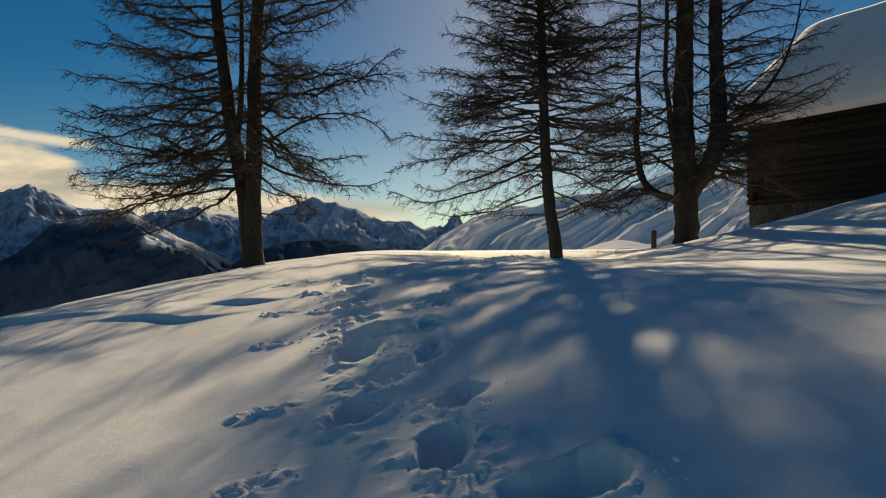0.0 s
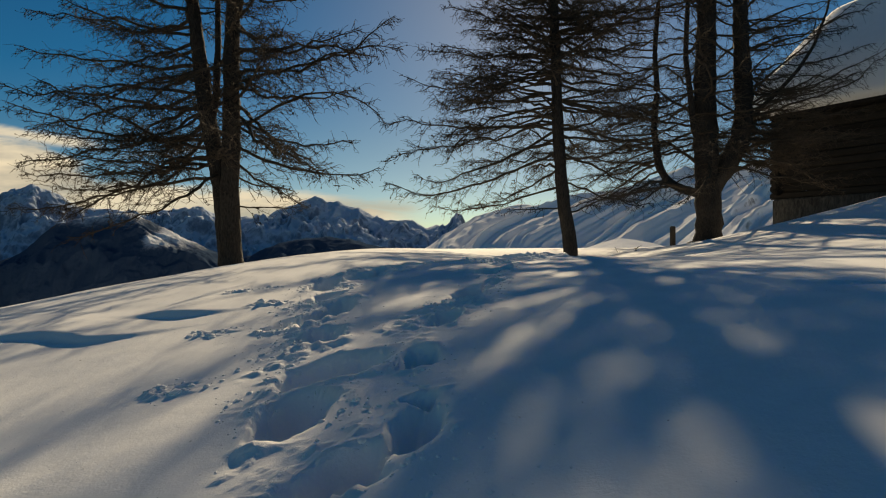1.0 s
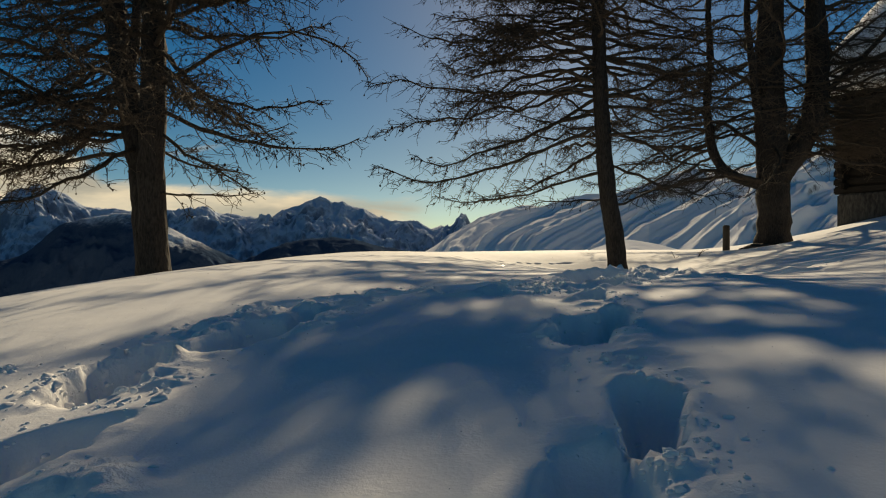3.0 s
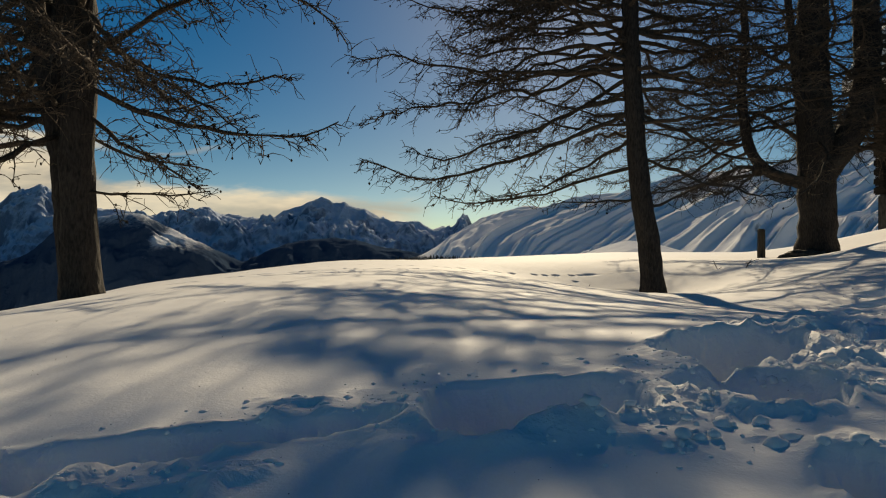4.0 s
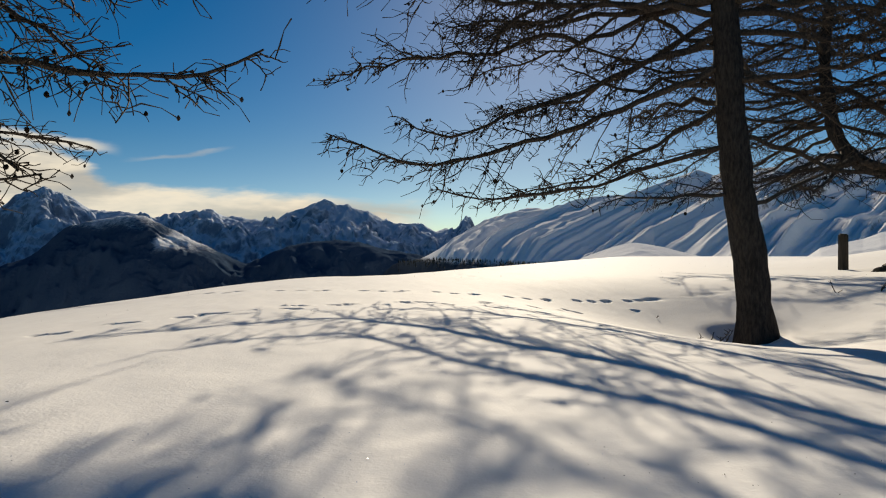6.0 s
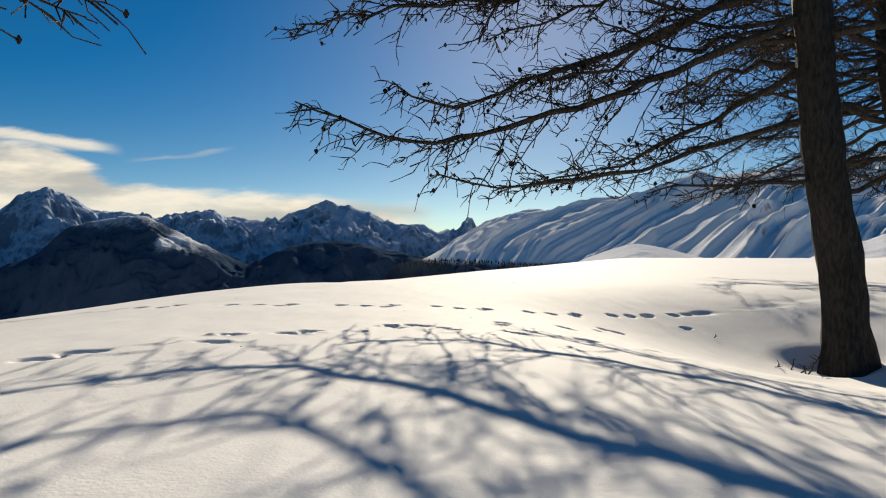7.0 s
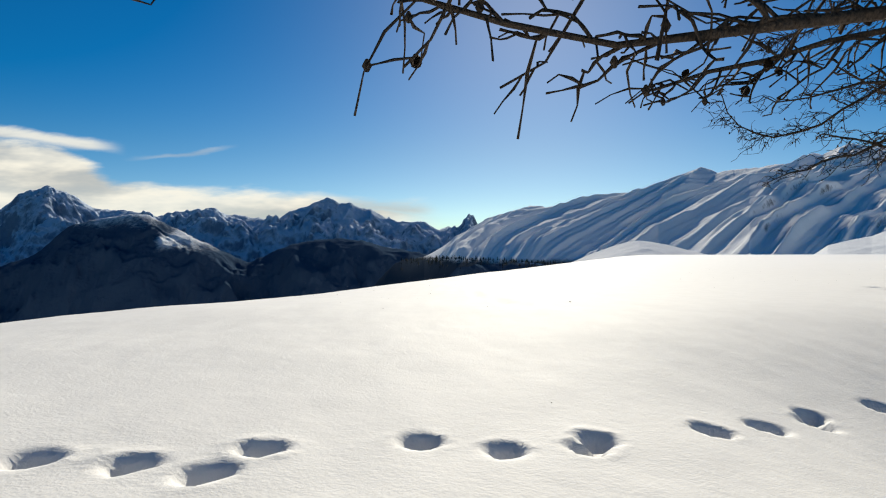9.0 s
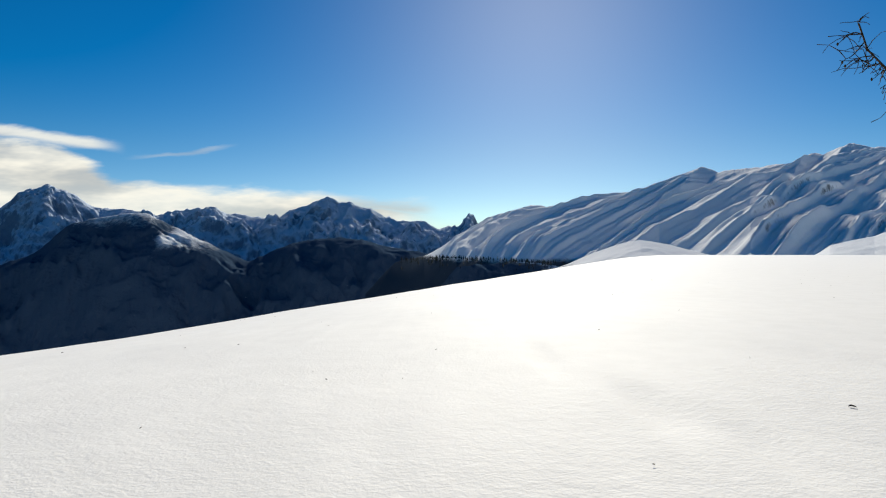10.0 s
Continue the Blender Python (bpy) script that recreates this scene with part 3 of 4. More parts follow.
def snow_ridge():
    """The long ridge across the plateau: leaning ribs, each bright on its far flank and steep on its near one."""
    az, el = np.array(RIDGE_LINE).T
    a = np.linspace(-0.12, 0.76, 860)
    s = np.concatenate([np.linspace(0, 1, 150), np.linspace(1, 1.5, 8)[1:]])
    a, s = np.meshgrid(a, s)
    crest, depth = 1500.0, np.interp(a, (0.0, 0.33, 0.47), (500.0, 540.0, 780.0))
    t = np.minimum(s, 2 - s)
    r = crest - depth + s * depth
    x, y = 1.3 + a * r, 10 + r
    top = 1.95 + np.interp(a + 0.11 * (1 - t), az, el) * crest + 3.0 * t ** 8 * fractal(a * 90, a * 3, 353, 4, 0.6)
    base = np.interp(a, (-0.12, -0.03, 0.02, 0.1), (-330.0, -90.0, -30.0, -26.0))
    z = base + (top - base) * t
    q = (a + np.interp(a, (0.0, 0.15, 0.35, 0.6), (0.2, 0.29, 0.36, 0.33)) * (1 - t)) * 1500
    line = 30 * value_noise(q / 140, q * 0, 361) + 9 * value_noise(q / 45, q * 0 + 5, 363)
    warp = line + 9 * fractal(x / 260, y / 260, 311, 3) + 2.5 * fractal(x / 45, y / 45, 317, 3)
    fade = np.minimum(1, (1 - t) * 4 + 0.15) * np.minimum(1, t * 5 + 0.3) * step(-0.03, 0.03, a)
    # one great spur below the peak, its near flank in shade
    f = q - 0.40 * 1500 + 0.5 * warp
    z = z + fade * 16 * np.exp(-np.maximum(-f, 0) / 110) * np.exp(-(np.maximum(f, 0) / 60) ** 2)
    z = z - fade * 10 * np.exp(-((f - 120) / 60) ** 2)
    strong = np.clip(0.9 + 1.1 * fractal(x / 120, y / 120, 331, 3) + 0.6 * value_noise((q + line) / 50, q * 0 + 9, 365), 0.05, 2.0) * np.interp(f, (-60, 30, 90, 160), (1.15, 0.45, 0.8, 1.5))
    z = z + fade * strong * (4.5 * saw((q + 1.2 * warp) / 120, 0.7) + 5.4 * saw((q + warp) / 52 + 0.3, 0.72) + 2.1 * saw((q + 1.3 * warp) / 23 + 0.6, 0.7))
    z = z + fade * (1.2 * fractal(x / 45, y / 45, 341, 4, 0.5, True) + 0.5 * fractal(x / 12, y / 12, 347, 3))
    return range_mesh("snow_ridge", "snow-covered mountain ridge with wind-carved ribs", RIDGE, x, y, z)


def outline(text):
    """Pairs of tangents (azimuth, height), in thousandths."""
    v = [int(k) / 1000 for k in text.split()]
    return list(zip(v[::2], v[1::2]))


FAR_LINE = outline("-1100 60 -900 75 -760 65 -682 58 -655 84 -608 93 -580 84 -538 60 -495 58 -440 48 -405 50 -379 60 -355 55 -300 48 -256 45 -234 54 -207 63 -180 75 "
                   "-160 67 -143 69 -125 58 -112 60 -90 45 -56 39 -30 36 -8 25 10 30 27 25 34 34 40 44 45 46 49 39 55 28 75 23 130 20 300 20")
WOOD_LINE = outline("-1100 30 -850 20 -682 -28 -630 -10 -577 33 -545 42 -517 46 -495 50 -469 53 -451 49 -395 21 -338 -6 -300 -22 -260 -5 -212 10 -160 15 -116 8 -73 -2 "
                    "-20 -11 14 -15 80 -20 160 -30")
RIDGE_LINE = outline("-170 -120 -130 -84 -98 -48 -74 -24 -21 -11 14 6 57 28 100 50 134 63 166 61 197 69 231 78 283 81 327 89 362 104 397 121 422 113 440 117 510 127 536 126 570 144 588 139 622 158 "
                     "649 153 682 150 797 172 970 207 1200 230")
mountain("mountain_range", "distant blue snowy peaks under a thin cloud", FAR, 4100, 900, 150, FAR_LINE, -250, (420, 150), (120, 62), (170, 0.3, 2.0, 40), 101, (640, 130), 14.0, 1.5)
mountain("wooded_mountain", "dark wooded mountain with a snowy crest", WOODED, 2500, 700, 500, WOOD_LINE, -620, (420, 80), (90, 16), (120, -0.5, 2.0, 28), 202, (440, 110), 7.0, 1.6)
snow_ridge()
mountain("snow_hill", "low sunlit snow-covered knoll beyond the plateau", RIDGE, 620, 210, 200, outline("150 -40 190 -26 225 -11 250 -2 268 4 284 8 300 10 318 8 345 3 380 -6 430 -18 480 -32"), -26, (60, 7), (22, 2), (26, 1.2, 4.0, 5), 404, (160, 60))
mountain("snow_hill", "rocky snow-covered hillside beyond the plateau", KNOLL, 420, 120, 200, outline("540 -24 570 -10 588 2 622 10 655 16 682 26 760 40 900 60"), -12, (40, 4), (14, 1.6), (18, 0.5, 2.0, 3.0), 505, (180, 60))


def build_conifers():
    """Far dark conifers along the wooded shoulder below the ridge."""
    gen = np.random.default_rng(55)
    verts, faces = [], []
    for _ in range(260):
        a = float(np.clip(gen.choice((-0.05, -0.02, 0.0, 0.03, 0.055, 0.1, 0.13, 0.16)) + gen.normal(0, 0.011), -0.065, 0.19))
        el = np.interp(a, (-0.06, 0.0, 0.06, 0.12, 0.2), (-0.019, -0.016, -0.018, -0.022, -0.026)) - gen.exponential(0.003)
        r = gen.uniform(860, 900)
        x, y, z = 1.3 + a * r, 10 + r, 1.95 + el * r
        h, w = gen.uniform(1.8, 5.5), gen.uniform(0.7, 1.5)
        for tier in range(3):
            base, top, wide = z + h * tier * 0.28, z + h * (0.45 + tier * 0.28), w * (1 - tier * 0.27)
            b = len(verts)
            verts += [(x + wide * math.cos(i * 1.2566), y + wide * math.sin(i * 1.2566), base + gen.uniform(-0.2, 0.2)) for i in range(5)] + [(x, y, top)]
            faces += [(b + i, b + (i + 1) % 5, b + 5) for i in range(5)]
        b = len(verts)
        verts += [(x - 0.12, y, z - 4), (x + 0.12, y, z - 4), (x, y + 0.2, z - 4), (x, y, z + h)]
        faces += [(b, b + 1, b + 3), (b + 1, b + 2, b + 3), (b + 2, b, b + 3)]
    tagged(mesh_object("conifer_wood", verts, faces, NEEDLES), "far dark conifer wood on a snowy slope", "trees", kind="stuff")


build_conifers()


# ---- trees ----
class Tubes:
    """Collects tapered tubes and cones, then makes one mesh of them."""

    def __init__(self):
        self.verts, self.faces, self.count = [], [], 0

    def tube(self, pts, radii, sides):
        pts = np.asarray(pts, float)
        t = np.gradient(pts, axis=0)
        t /= np.linalg.norm(t, axis=1, keepdims=True) + 1e-9
        ref = np.array((0.0, 0.0, 1.0)) if abs(t[0, 2]) < 0.8 else np.array((1.0, 0.0, 0.0))
        a = np.cross(t, ref)
        a /= np.linalg.norm(a, axis=1, keepdims=True) + 1e-9
        b = np.cross(t, a)
        ang = np.arange(sides) * 2 * np.pi / sides
        ring = a[:, None] * np.cos(ang)[None, :, None] + b[:, None] * np.sin(ang)[None, :, None]
        v = pts[:, None] + ring * np.asarray(radii, float).reshape(len(pts), -1)[:, :, None]
        self.add(v.reshape(-1, 3), len(pts), sides)

    def add(self, verts, rings, sides):
        i = self.count + np.arange(rings - 1)[:, None] * sides + np.arange(sides)[None]
        j = self.count + np.arange(rings - 1)[:, None] * sides + (np.arange(sides)[None] + 1) % sides
        self.faces.append(np.stack([i, j, j + sides, i + sides], -1).reshape(-1, 4))
        self.verts.append(verts)
        self.count += len(verts)

    def make(self, name, mat, parent, label=""):
        return mesh_object(name, np.concatenate(self.verts), np.concatenate(self.faces), mat, parent, True, label)


def bend(start, az, el0, el1, size, gen, n=9, wob=0.09):
    """A limb's way: it leaves at the angle el0 and ends at el1 (degrees), wavering as it goes."""
    s = np.linspace(0, 1, n)
    el = np.radians(el0 + (el1 - el0) * s ** 1.2 + gen.normal(0, 12, n) * (s > 0))
    az = az + np.cumsum(gen.normal(0, wob, n))
    seg = size / (n - 1)
    move = np.stack([np.cos(el) * np.cos(az), np.cos(el) * np.sin(az), np.sin(el)], -1) * seg
    return np.asarray(start) + np.vstack([np.zeros(3), np.cumsum(move[:-1], axis=0)])


def pick(pts, s):
    f = s * (len(pts) - 1)
    i = min(int(f), len(pts) - 2)
    return pts[i] + (pts[i + 1] - pts[i]) * (f - i), pts[i + 1] - pts[i]


def evenly(pts, n):
    """The same way with n points at even distances, its corners rounded."""
    pts = np.asarray(pts, float)
    far = np.concatenate([[0], np.cumsum(np.linalg.norm(np.diff(pts, axis=0), axis=1))])
    at = np.linspace(0, far[-1], n)
    way = np.stack([np.interp(at, far, pts[:, k]) for k in range(3)], -1)
    for _ in range(2):
        way[1:-1] = (way[:-2] + 2 * way[1:-1] + way[2:]) / 4
    return way


def knobs(r0, r1, n, gen, much=0.28):
    """Radii of a twig with the swellings of its short shoots."""
    return np.linspace(r0, r1, n) * (1 + much * np.abs(gen.normal(0, 1, n)) * (np.arange(n) % 2) - 0.12 * (np.arange(n) % 2 == 0))


def cone_shape():
    """One larch cone, 1 long: an egg of overlapping scales on a short stalk."""
    verts, faces = [], []
    rings = [(0.0, 0.05), (0.1, 0.05), (0.13, 0.26), (0.2, 0.34), (0.22, 0.3), (0.42, 0.42), (0.45, 0.36), (0.66, 0.36), (0.69, 0.29), (0.88, 0.18), (1.0, 0.03)]
    for j, (z, r) in enumerate(rings):
        verts += [(r * math.cos(i * 1.0472 + j * 0.5), r * math.sin(i * 1.0472 + j * 0.5), z) for i in range(6)]
    for j in range(len(rings) - 1):
        faces += [(j * 6 + i, j * 6 + (i + 1) % 6, j * 6 + 6 + (i + 1) % 6, j * 6 + 6 + i) for i in range(6)]
    me = bpy.data.meshes.new("cone")
    me.from_pydata(verts, [], faces)
    me.polygons.foreach_set("use_smooth", [True] * len(me.polygons))
    me.materials.append(CONE)
    return me


CONE_SHAPE = cone_shape()


def limb(tree, start, az, el0, el1, size, gen, thick, density=1.0, fine=1.0, cones=0.0, pts=None, hang=0.0, far=False, bare=0.12):
    """One branch with its side shoots and knobbly hanging twigs; cones are things one can pick, on the nearest boughs only."""
    wood = Tubes()
    n = max(7, int(size * 7))
    pts = bend(start, az, el0, el1, size, gen, n, 0.11) if pts is None else evenly(pts, n) + gen.normal(0, 0.012, (n, 3))
    s = np.linspace(0, 1, n)
    wood.tube(pts, (0.74 * thick * (1 - s) ** 0.9 + 0.005) * (1 + gen.normal(0, 0.10, n)), 6)
    shoots = max(4, int(size * (9 if far else 13) * density))
    fruit = []
    for k in range(shoots):
        s = bare + (1 - bare) * (k + gen.random()) / shoots
        at, way = pick(pts, min(s, 0.995))
        heading = math.atan2(way[1], way[0]) + (1 if k % 2 else -1) * gen.uniform(0.15, 1.25)
        long = size * gen.uniform(0.08, 0.31) * (1.1 - s) + 0.08
        sub = bend(at, heading, gen.uniform(-55, 40) - hang, gen.uniform(-70, 25) - hang * 0.5, long, gen, 3 if far else 6, 0.22)
        thin = max(0.0052, thick * 0.2 * (1.1 - s))
        if far:
            wood.tube(sub, np.linspace(thin + 0.004, 0.006, 3), 3)
            continue
        wood.tube(sub, knobs(thin, 0.0034, 6, gen, 0.25), 3)
        for _ in range(int(long * 16 * fine) + 2):
            q, way2 = pick(sub, gen.uniform(0.08, 1.0))
            turn = math.atan2(way2[1], way2[0]) + gen.uniform(-1.4, 1.4)
            small = min(gen.exponential(0.075) + 0.05, 0.26)
            end = bend(q, turn, gen.uniform(-70, 60), gen.uniform(-80, 30), small, gen, 4, 0.35)
            wood.tube(end, knobs(0.0033, 0.0021, 4, gen, 0.5), 3)
            if gen.random() < 0.10:
                w = end[gen.integers(1, 4)]
                if gen.random() < cones:
                    fruit.append(w)
                else:
                    wood.tube(w + np.array([(0, 0, -0.012), (0, 0, 0), (0, 0, 0.014)]), (0.004, 0.0105, 0.003), 4)
    ob = wood.make("branch", TWIG, tree)
    for at in fruit:
        cone = new("cone", CONE_SHAPE)
        cone.parent = ob
        up = 1 if gen.random() < 0.55 else -1
        cone.matrix_local = Matrix.Translation(Vector(at)) @ Matrix.Rotation(gen.uniform(0, 6.28), 4, "Z") @ Matrix.Rotation(gen.normal(0, 0.5) + (0 if up > 0 else math.pi), 4, "X") @ Matrix.Scale(gen.uniform(0.028, 0.04), 4)
    return ob


def stem(tree, pts, r0, r1, gen, flare=0.5, sides=18, name="trunk"):
    """A trunk with furrowed bark, widening at its root; its girth shrinks evenly with its length."""
    way = evenly(pts, 90)
    for _ in range(5):
        way[1:-1] = (way[:-2] + 2 * way[1:-1] + way[2:]) / 4
    s = np.linspace(0, 1, 90)
    size = np.linalg.norm(np.diff(way, axis=0), axis=1).sum()
    r = (r0 + (r1 - r0) * s) * (1 + flare * np.exp(-s * size / 0.22))
    bumps = 1 + 0.07 * gen.normal(0, 1, sides)[None] * np.exp(-s * size / 0.6)[:, None] * 2 + 0.05 * gen.normal(0, 1, (90, sides)) + 0.035 * gen.normal(0, 1, (90, 1))
    wood = Tubes()
    wood.tube(way, r[:, None] * bumps, sides)
    return wood.make(name, BARK, tree), way


def on(way, z):
    k = np.argmin(np.abs(way[:, 2] - z))
    return way[k]


def crown(tree, way, low, high, count, reach, gen, thick=0.03, sector=None, density=1.0, fine=1.0, power=1.35, droop=-18, avoid=None, bare=0.12, cones=0.0):
    """Branches all round a stem, or in a sector (middle and half width, radians), long below and short towards its tip.
    avoid: a heading, half width and the heights between which the branches are short and few."""
    turn = gen.uniform(0, 6.28)
    for k in range(count):
        s = (k + gen.random()) / count
        z = low + (high - low) * s ** power
        turn += 2.4 + gen.normal(0, 0.35)
        az = turn if sector is None else sector[0] + gen.uniform(-1, 1) * sector[1]
        size = reach(s) * gen.uniform(0.68, 1.12)
        if avoid and abs(math.remainder(az - avoid[0], 6.2832)) < avoid[1] and avoid[2] < z < avoid[3]:
            size *= 0.6
        limb(tree, on(way, z), az, droop + gen.uniform(-20, 16) + 42 * s, gen.uniform(-18, 30) + 14 * s, size, gen, thick * (0.5 + 0.5 * size / reach(0)), density, fine, cones, None, 0, z > 6.8, bare)


def larch(label, x, y):
    base = float(ground_height(np.array([x]), np.array([y]))[0])
    ob = new("larch_tree")
    ob.location = (x, y, base - 0.1)
    return tagged(ob, label, "tree", "bare larches")


def tree_double():
    """Two stems grown together up to head height."""
    gen = np.random.default_rng(7)
    tree = larch("bare larch with two stems grown together at the foot", -1.83, 11.65)
    _, main = stem(tree, [(0.10, -0.02, -0.05), (0.06, -0.03, 0.5), (0.04, -0.06, 1.2), (0.1, -0.1, 2.2), (0.09, -0.1, 3.3), (0.17, -0.1, 4.7), (0.2, -0.1, 8.5), (0.22, -0.1, 12.5)], 0.152, 0.03, gen, 0.3)
    _, side = stem(tree, [(0.02, 0.08, -0.05), (-0.04, 0.08, 0.5), (-0.11, 0.09, 1.2), (-0.2, 0.1, 1.8), (-0.37, 0.12, 2.55), (-0.47, 0.12, 3.4), (-0.62, 0.1, 4.7), (-0.75, 0.1, 8.0), (-0.8, 0.1, 10.5)], 0.15, 0.025, gen, 0.25)
    _, third = stem(tree, [(-0.3, 0.1, 2.25), (-0.22, 0.14, 2.7), (-0.2, 0.2, 3.6), (-0.24, 0.3, 6.5)], 0.06, 0.02, gen, 0.0, 10)
    open_side = (0.7, 1.2, 0.0, 5.5)
    crown(tree, main, 2.2, 12.2, 40, lambda s: 2.7 * (1 - s) ** 0.5 + 0.3, gen, 0.036, (-0.6, 0.7), 1.1, 1.1)
    crown(tree, main, 2.6, 12.2, 36, lambda s: 2.4 * (1 - s) ** 0.5 + 0.3, gen, 0.03, None, 0.9, 0.9, 1.35, -18, open_side)
    crown(tree, side, 1.7, 10.2, 60, lambda s: 2.8 * (1 - s) ** 0.5 + 0.3, gen, 0.036, (3.35, 0.9), 1.3, 1.15)
    crown(tree, side, 1.6, 10.2, 20, lambda s: 2.2 * (1 - s) ** 0.8 + 0.35, gen, 0.028, None, 0.9, 0.9, 1.8, -18, open_side)
    crown(tree, third, 3.0, 6.4, 8, lambda s: 1.2 * (1 - s) + 0.3, gen, 0.015)
    # the long arm towards the gap with its forks, the boughs above it and the low sprays below
    arms = [
        ([(0.1, -0.1, 2.0), (0.35, -0.12, 1.84), (0.58, -0.15, 1.74), (1.17, -0.2, 1.58), (1.72, -0.25, 1.5), (2.04, -0.3, 1.48), (2.2, -0.3, 1.53), (2.36, -0.3, 1.62)], 0.033, 2.5, 1.0),
        ([(0.12, -0.1, 2.3), (0.3, -0.1, 2.18), (0.67, -0.1, 2.05), (1.02, -0.15, 1.88), (1.32, -0.2, 1.7), (1.52, -0.2, 1.55)], 0.028, 1.6, 1.0),
        ([(0.12, -0.1, 2.26), (0.58, -0.2, 2.4), (0.97, -0.3, 2.6), (1.4, -0.35, 2.72), (2.0, -0.4, 2.66), (2.25, -0.4, 2.5), (2.42, -0.4, 2.25)], 0.03, 2.6, 0.8),
        ([(0.1, -0.08, 1.8), (0.38, -0.1, 1.5), (0.72, -0.15, 1.33), (1.0, -0.2, 1.22), (1.15, -0.2, 1.05)], 0.026, 1.4, 1.5),
        ([(0.05, -0.08, 1.06), (0.33, -0.1, 1.02), (0.67, -0.15, 1.0), (1.0, -0.2, 0.99), (1.24, -0.2, 1.04)], 0.017, 1.2, 0.6),
        ([(0.1, -0.1, 2.9), (0.6, -0.2, 3.0), (1.2, -0.35, 3.1), (1.8, -0.5, 3.3), (2.35, -0.5, 3.2)], 0.032, 2.4, 1.0),
        ([(-0.2, 0.05, 1.5), (-0.6, 0.0, 1.45), (-1.1, -0.05, 1.36), (-2.0, -0.1, 1.16), (-2.8, -0.1, 1.0), (-3.3, -0.1, 1.02)], 0.028, 3.2, 0.9),
    ]
    for pts, thick, size, density in arms:
        limb(tree, None, 0, 0, 0, size, gen, thick, density, 1.1, 0.5, pts, 12, bare=0.2)


def tree_single():
    """A single bent stem by the path, with long low arms."""
    gen = np.random.default_rng(19)
    tree = larch("bare larch with a bent stem and cones on low branches", 3.76, 13.45)
    _, main = stem(tree, [(0.1, 0, -0.05), (0.09, 0, 0.4), (0.05, 0, 0.75), (-0.06, 0, 1.3), (-0.1, 0, 1.9), (-0.15, 0, 2.6), (-0.2, 0, 4.2), (-0.28, 0.05, 7.0), (-0.3, 0.1, 12.0)], 0.13, 0.012, gen, 0.35)
    crown(tree, main, 2.7, 11.8, 54, lambda s: 3.0 * (1 - s) ** 0.7 + 0.3, gen, 0.028, None, 0.85, 0.9, 1.15, -12, (3.14, 1.0, 3.9, 8.0), 0.32)
    crown(tree, main, 2.7, 6.0, 28, lambda s: 3.15 - 1.8 * s, gen, 0.028, (3.1, 0.6), 0.9, 0.95, 1.5, -6, None, 0.48)
    crown(tree, main, 4.1, 6.8, 64, lambda s: 1.3 - 0.3 * s, gen, 0.03, None, 1.3, 1.1, 1.0, 2)
    crown(tree, main, 3.7, 9.0, 58, lambda s: 2.1 - 1.0 * s, gen, 0.032, None, 1.1, 1.1, 1.0, -12, (3.14, 1.0, 3.9, 8.0))
    crown(tree, main, 3.3, 4.2, 12, lambda s: 1.5, gen, 0.026, (3.14, 0.45), 1.5, 1.3, 1.0, -4, None, 0.4)
    crown(tree, main, 1.6, 6.0, 24, lambda s: 2.3 - 0.4 * s, gen, 0.03, (0.5, 1.1), 1.0, 0.9, 1.0, -14, None, 0.2)
    crown(tree, main, 1.9, 2.5, 6, lambda s: 1.5, gen, 0.024, (2.5, 0.5), 1.0, 1.0, 1.0, -16)
    arms = [
        ([(-0.12, 0, 2.26), (-0.45, 0, 2.1), (-0.81, 0.02, 1.97), (-1.3, 0.03, 1.75), (-1.6, 0.04, 1.66), (-2.02, 0.05, 1.58), (-2.3, 0.05, 1.47), (-2.6, 0.05, 1.44), (-2.8, 0.05, 1.48), (-3.0, 0.05, 1.58), (-3.15, 0.05, 1.65), (-3.32, 0.05, 1.7)], 0.036, 3.4, 15),
        ([(-0.13, 0, 2.5), (-0.5, 0.1, 2.38), (-0.81, 0.15, 2.27), (-1.31, 0.15, 2.04), (-1.8, 0.1, 1.9), (-2.21, 0.1, 1.7), (-2.45, 0.1, 1.67), (-2.62, 0.1, 1.75), (-2.72, 0.1, 1.86)], 0.034, 2.8, 15),
        ([(-0.08, 0, 1.62), (-0.52, 0.05, 1.5), (-0.92, 0.1, 1.38), (-1.16, 0.1, 1.3), (-1.4, 0.1, 1.25), (-1.6, 0.1, 1.22), (-1.9, 0.12, 1.18), (-2.2, 0.12, 1.21), (-2.45, 0.12, 1.26)], 0.024, 2.0, -8),
        ([(-0.15, 0, 2.8), (-0.5, -0.1, 2.95), (-0.81, -0.15, 2.98), (-1.31, -0.2, 2.84), (-1.8, -0.2, 2.56), (-2.1, -0.2, 2.32), (-2.2, -0.2, 2.0)], 0.036, 2.4, 20),
        ([(-0.05, 0, 1.24), (-0.41, 0.05, 1.2), (-0.66, 0.1, 1.2), (-0.86, 0.12, 1.22), (-1.1, 0.15, 1.18)], 0.016, 0.9, 0),
        ([(0.05, 0, 1.12), (0.34, 0.1, 1.22), (0.59, 0.15, 1.33), (0.79, 0.2, 1.42), (1.1, 0.25, 1.6)], 0.02, 1.2, 0),
        ([(-0.1, 0, 1.95), (-0.5, 0.3, 1.7), (-0.9, 0.55, 1.5), (-1.3, 0.8, 1.35), (-1.7, 0.95, 1.3)], 0.022, 1.9, 8),
    ]
    for pts, thick, size, hang in arms:
        limb(tree, None, 0, 0, 0, size, gen, thick, 1.1, 1.1, 0.45, pts, hang, bare=0.22)
    # boughs on the open side that are bare at the stem and bushy at their ends
    more = np.random.default_rng(45)
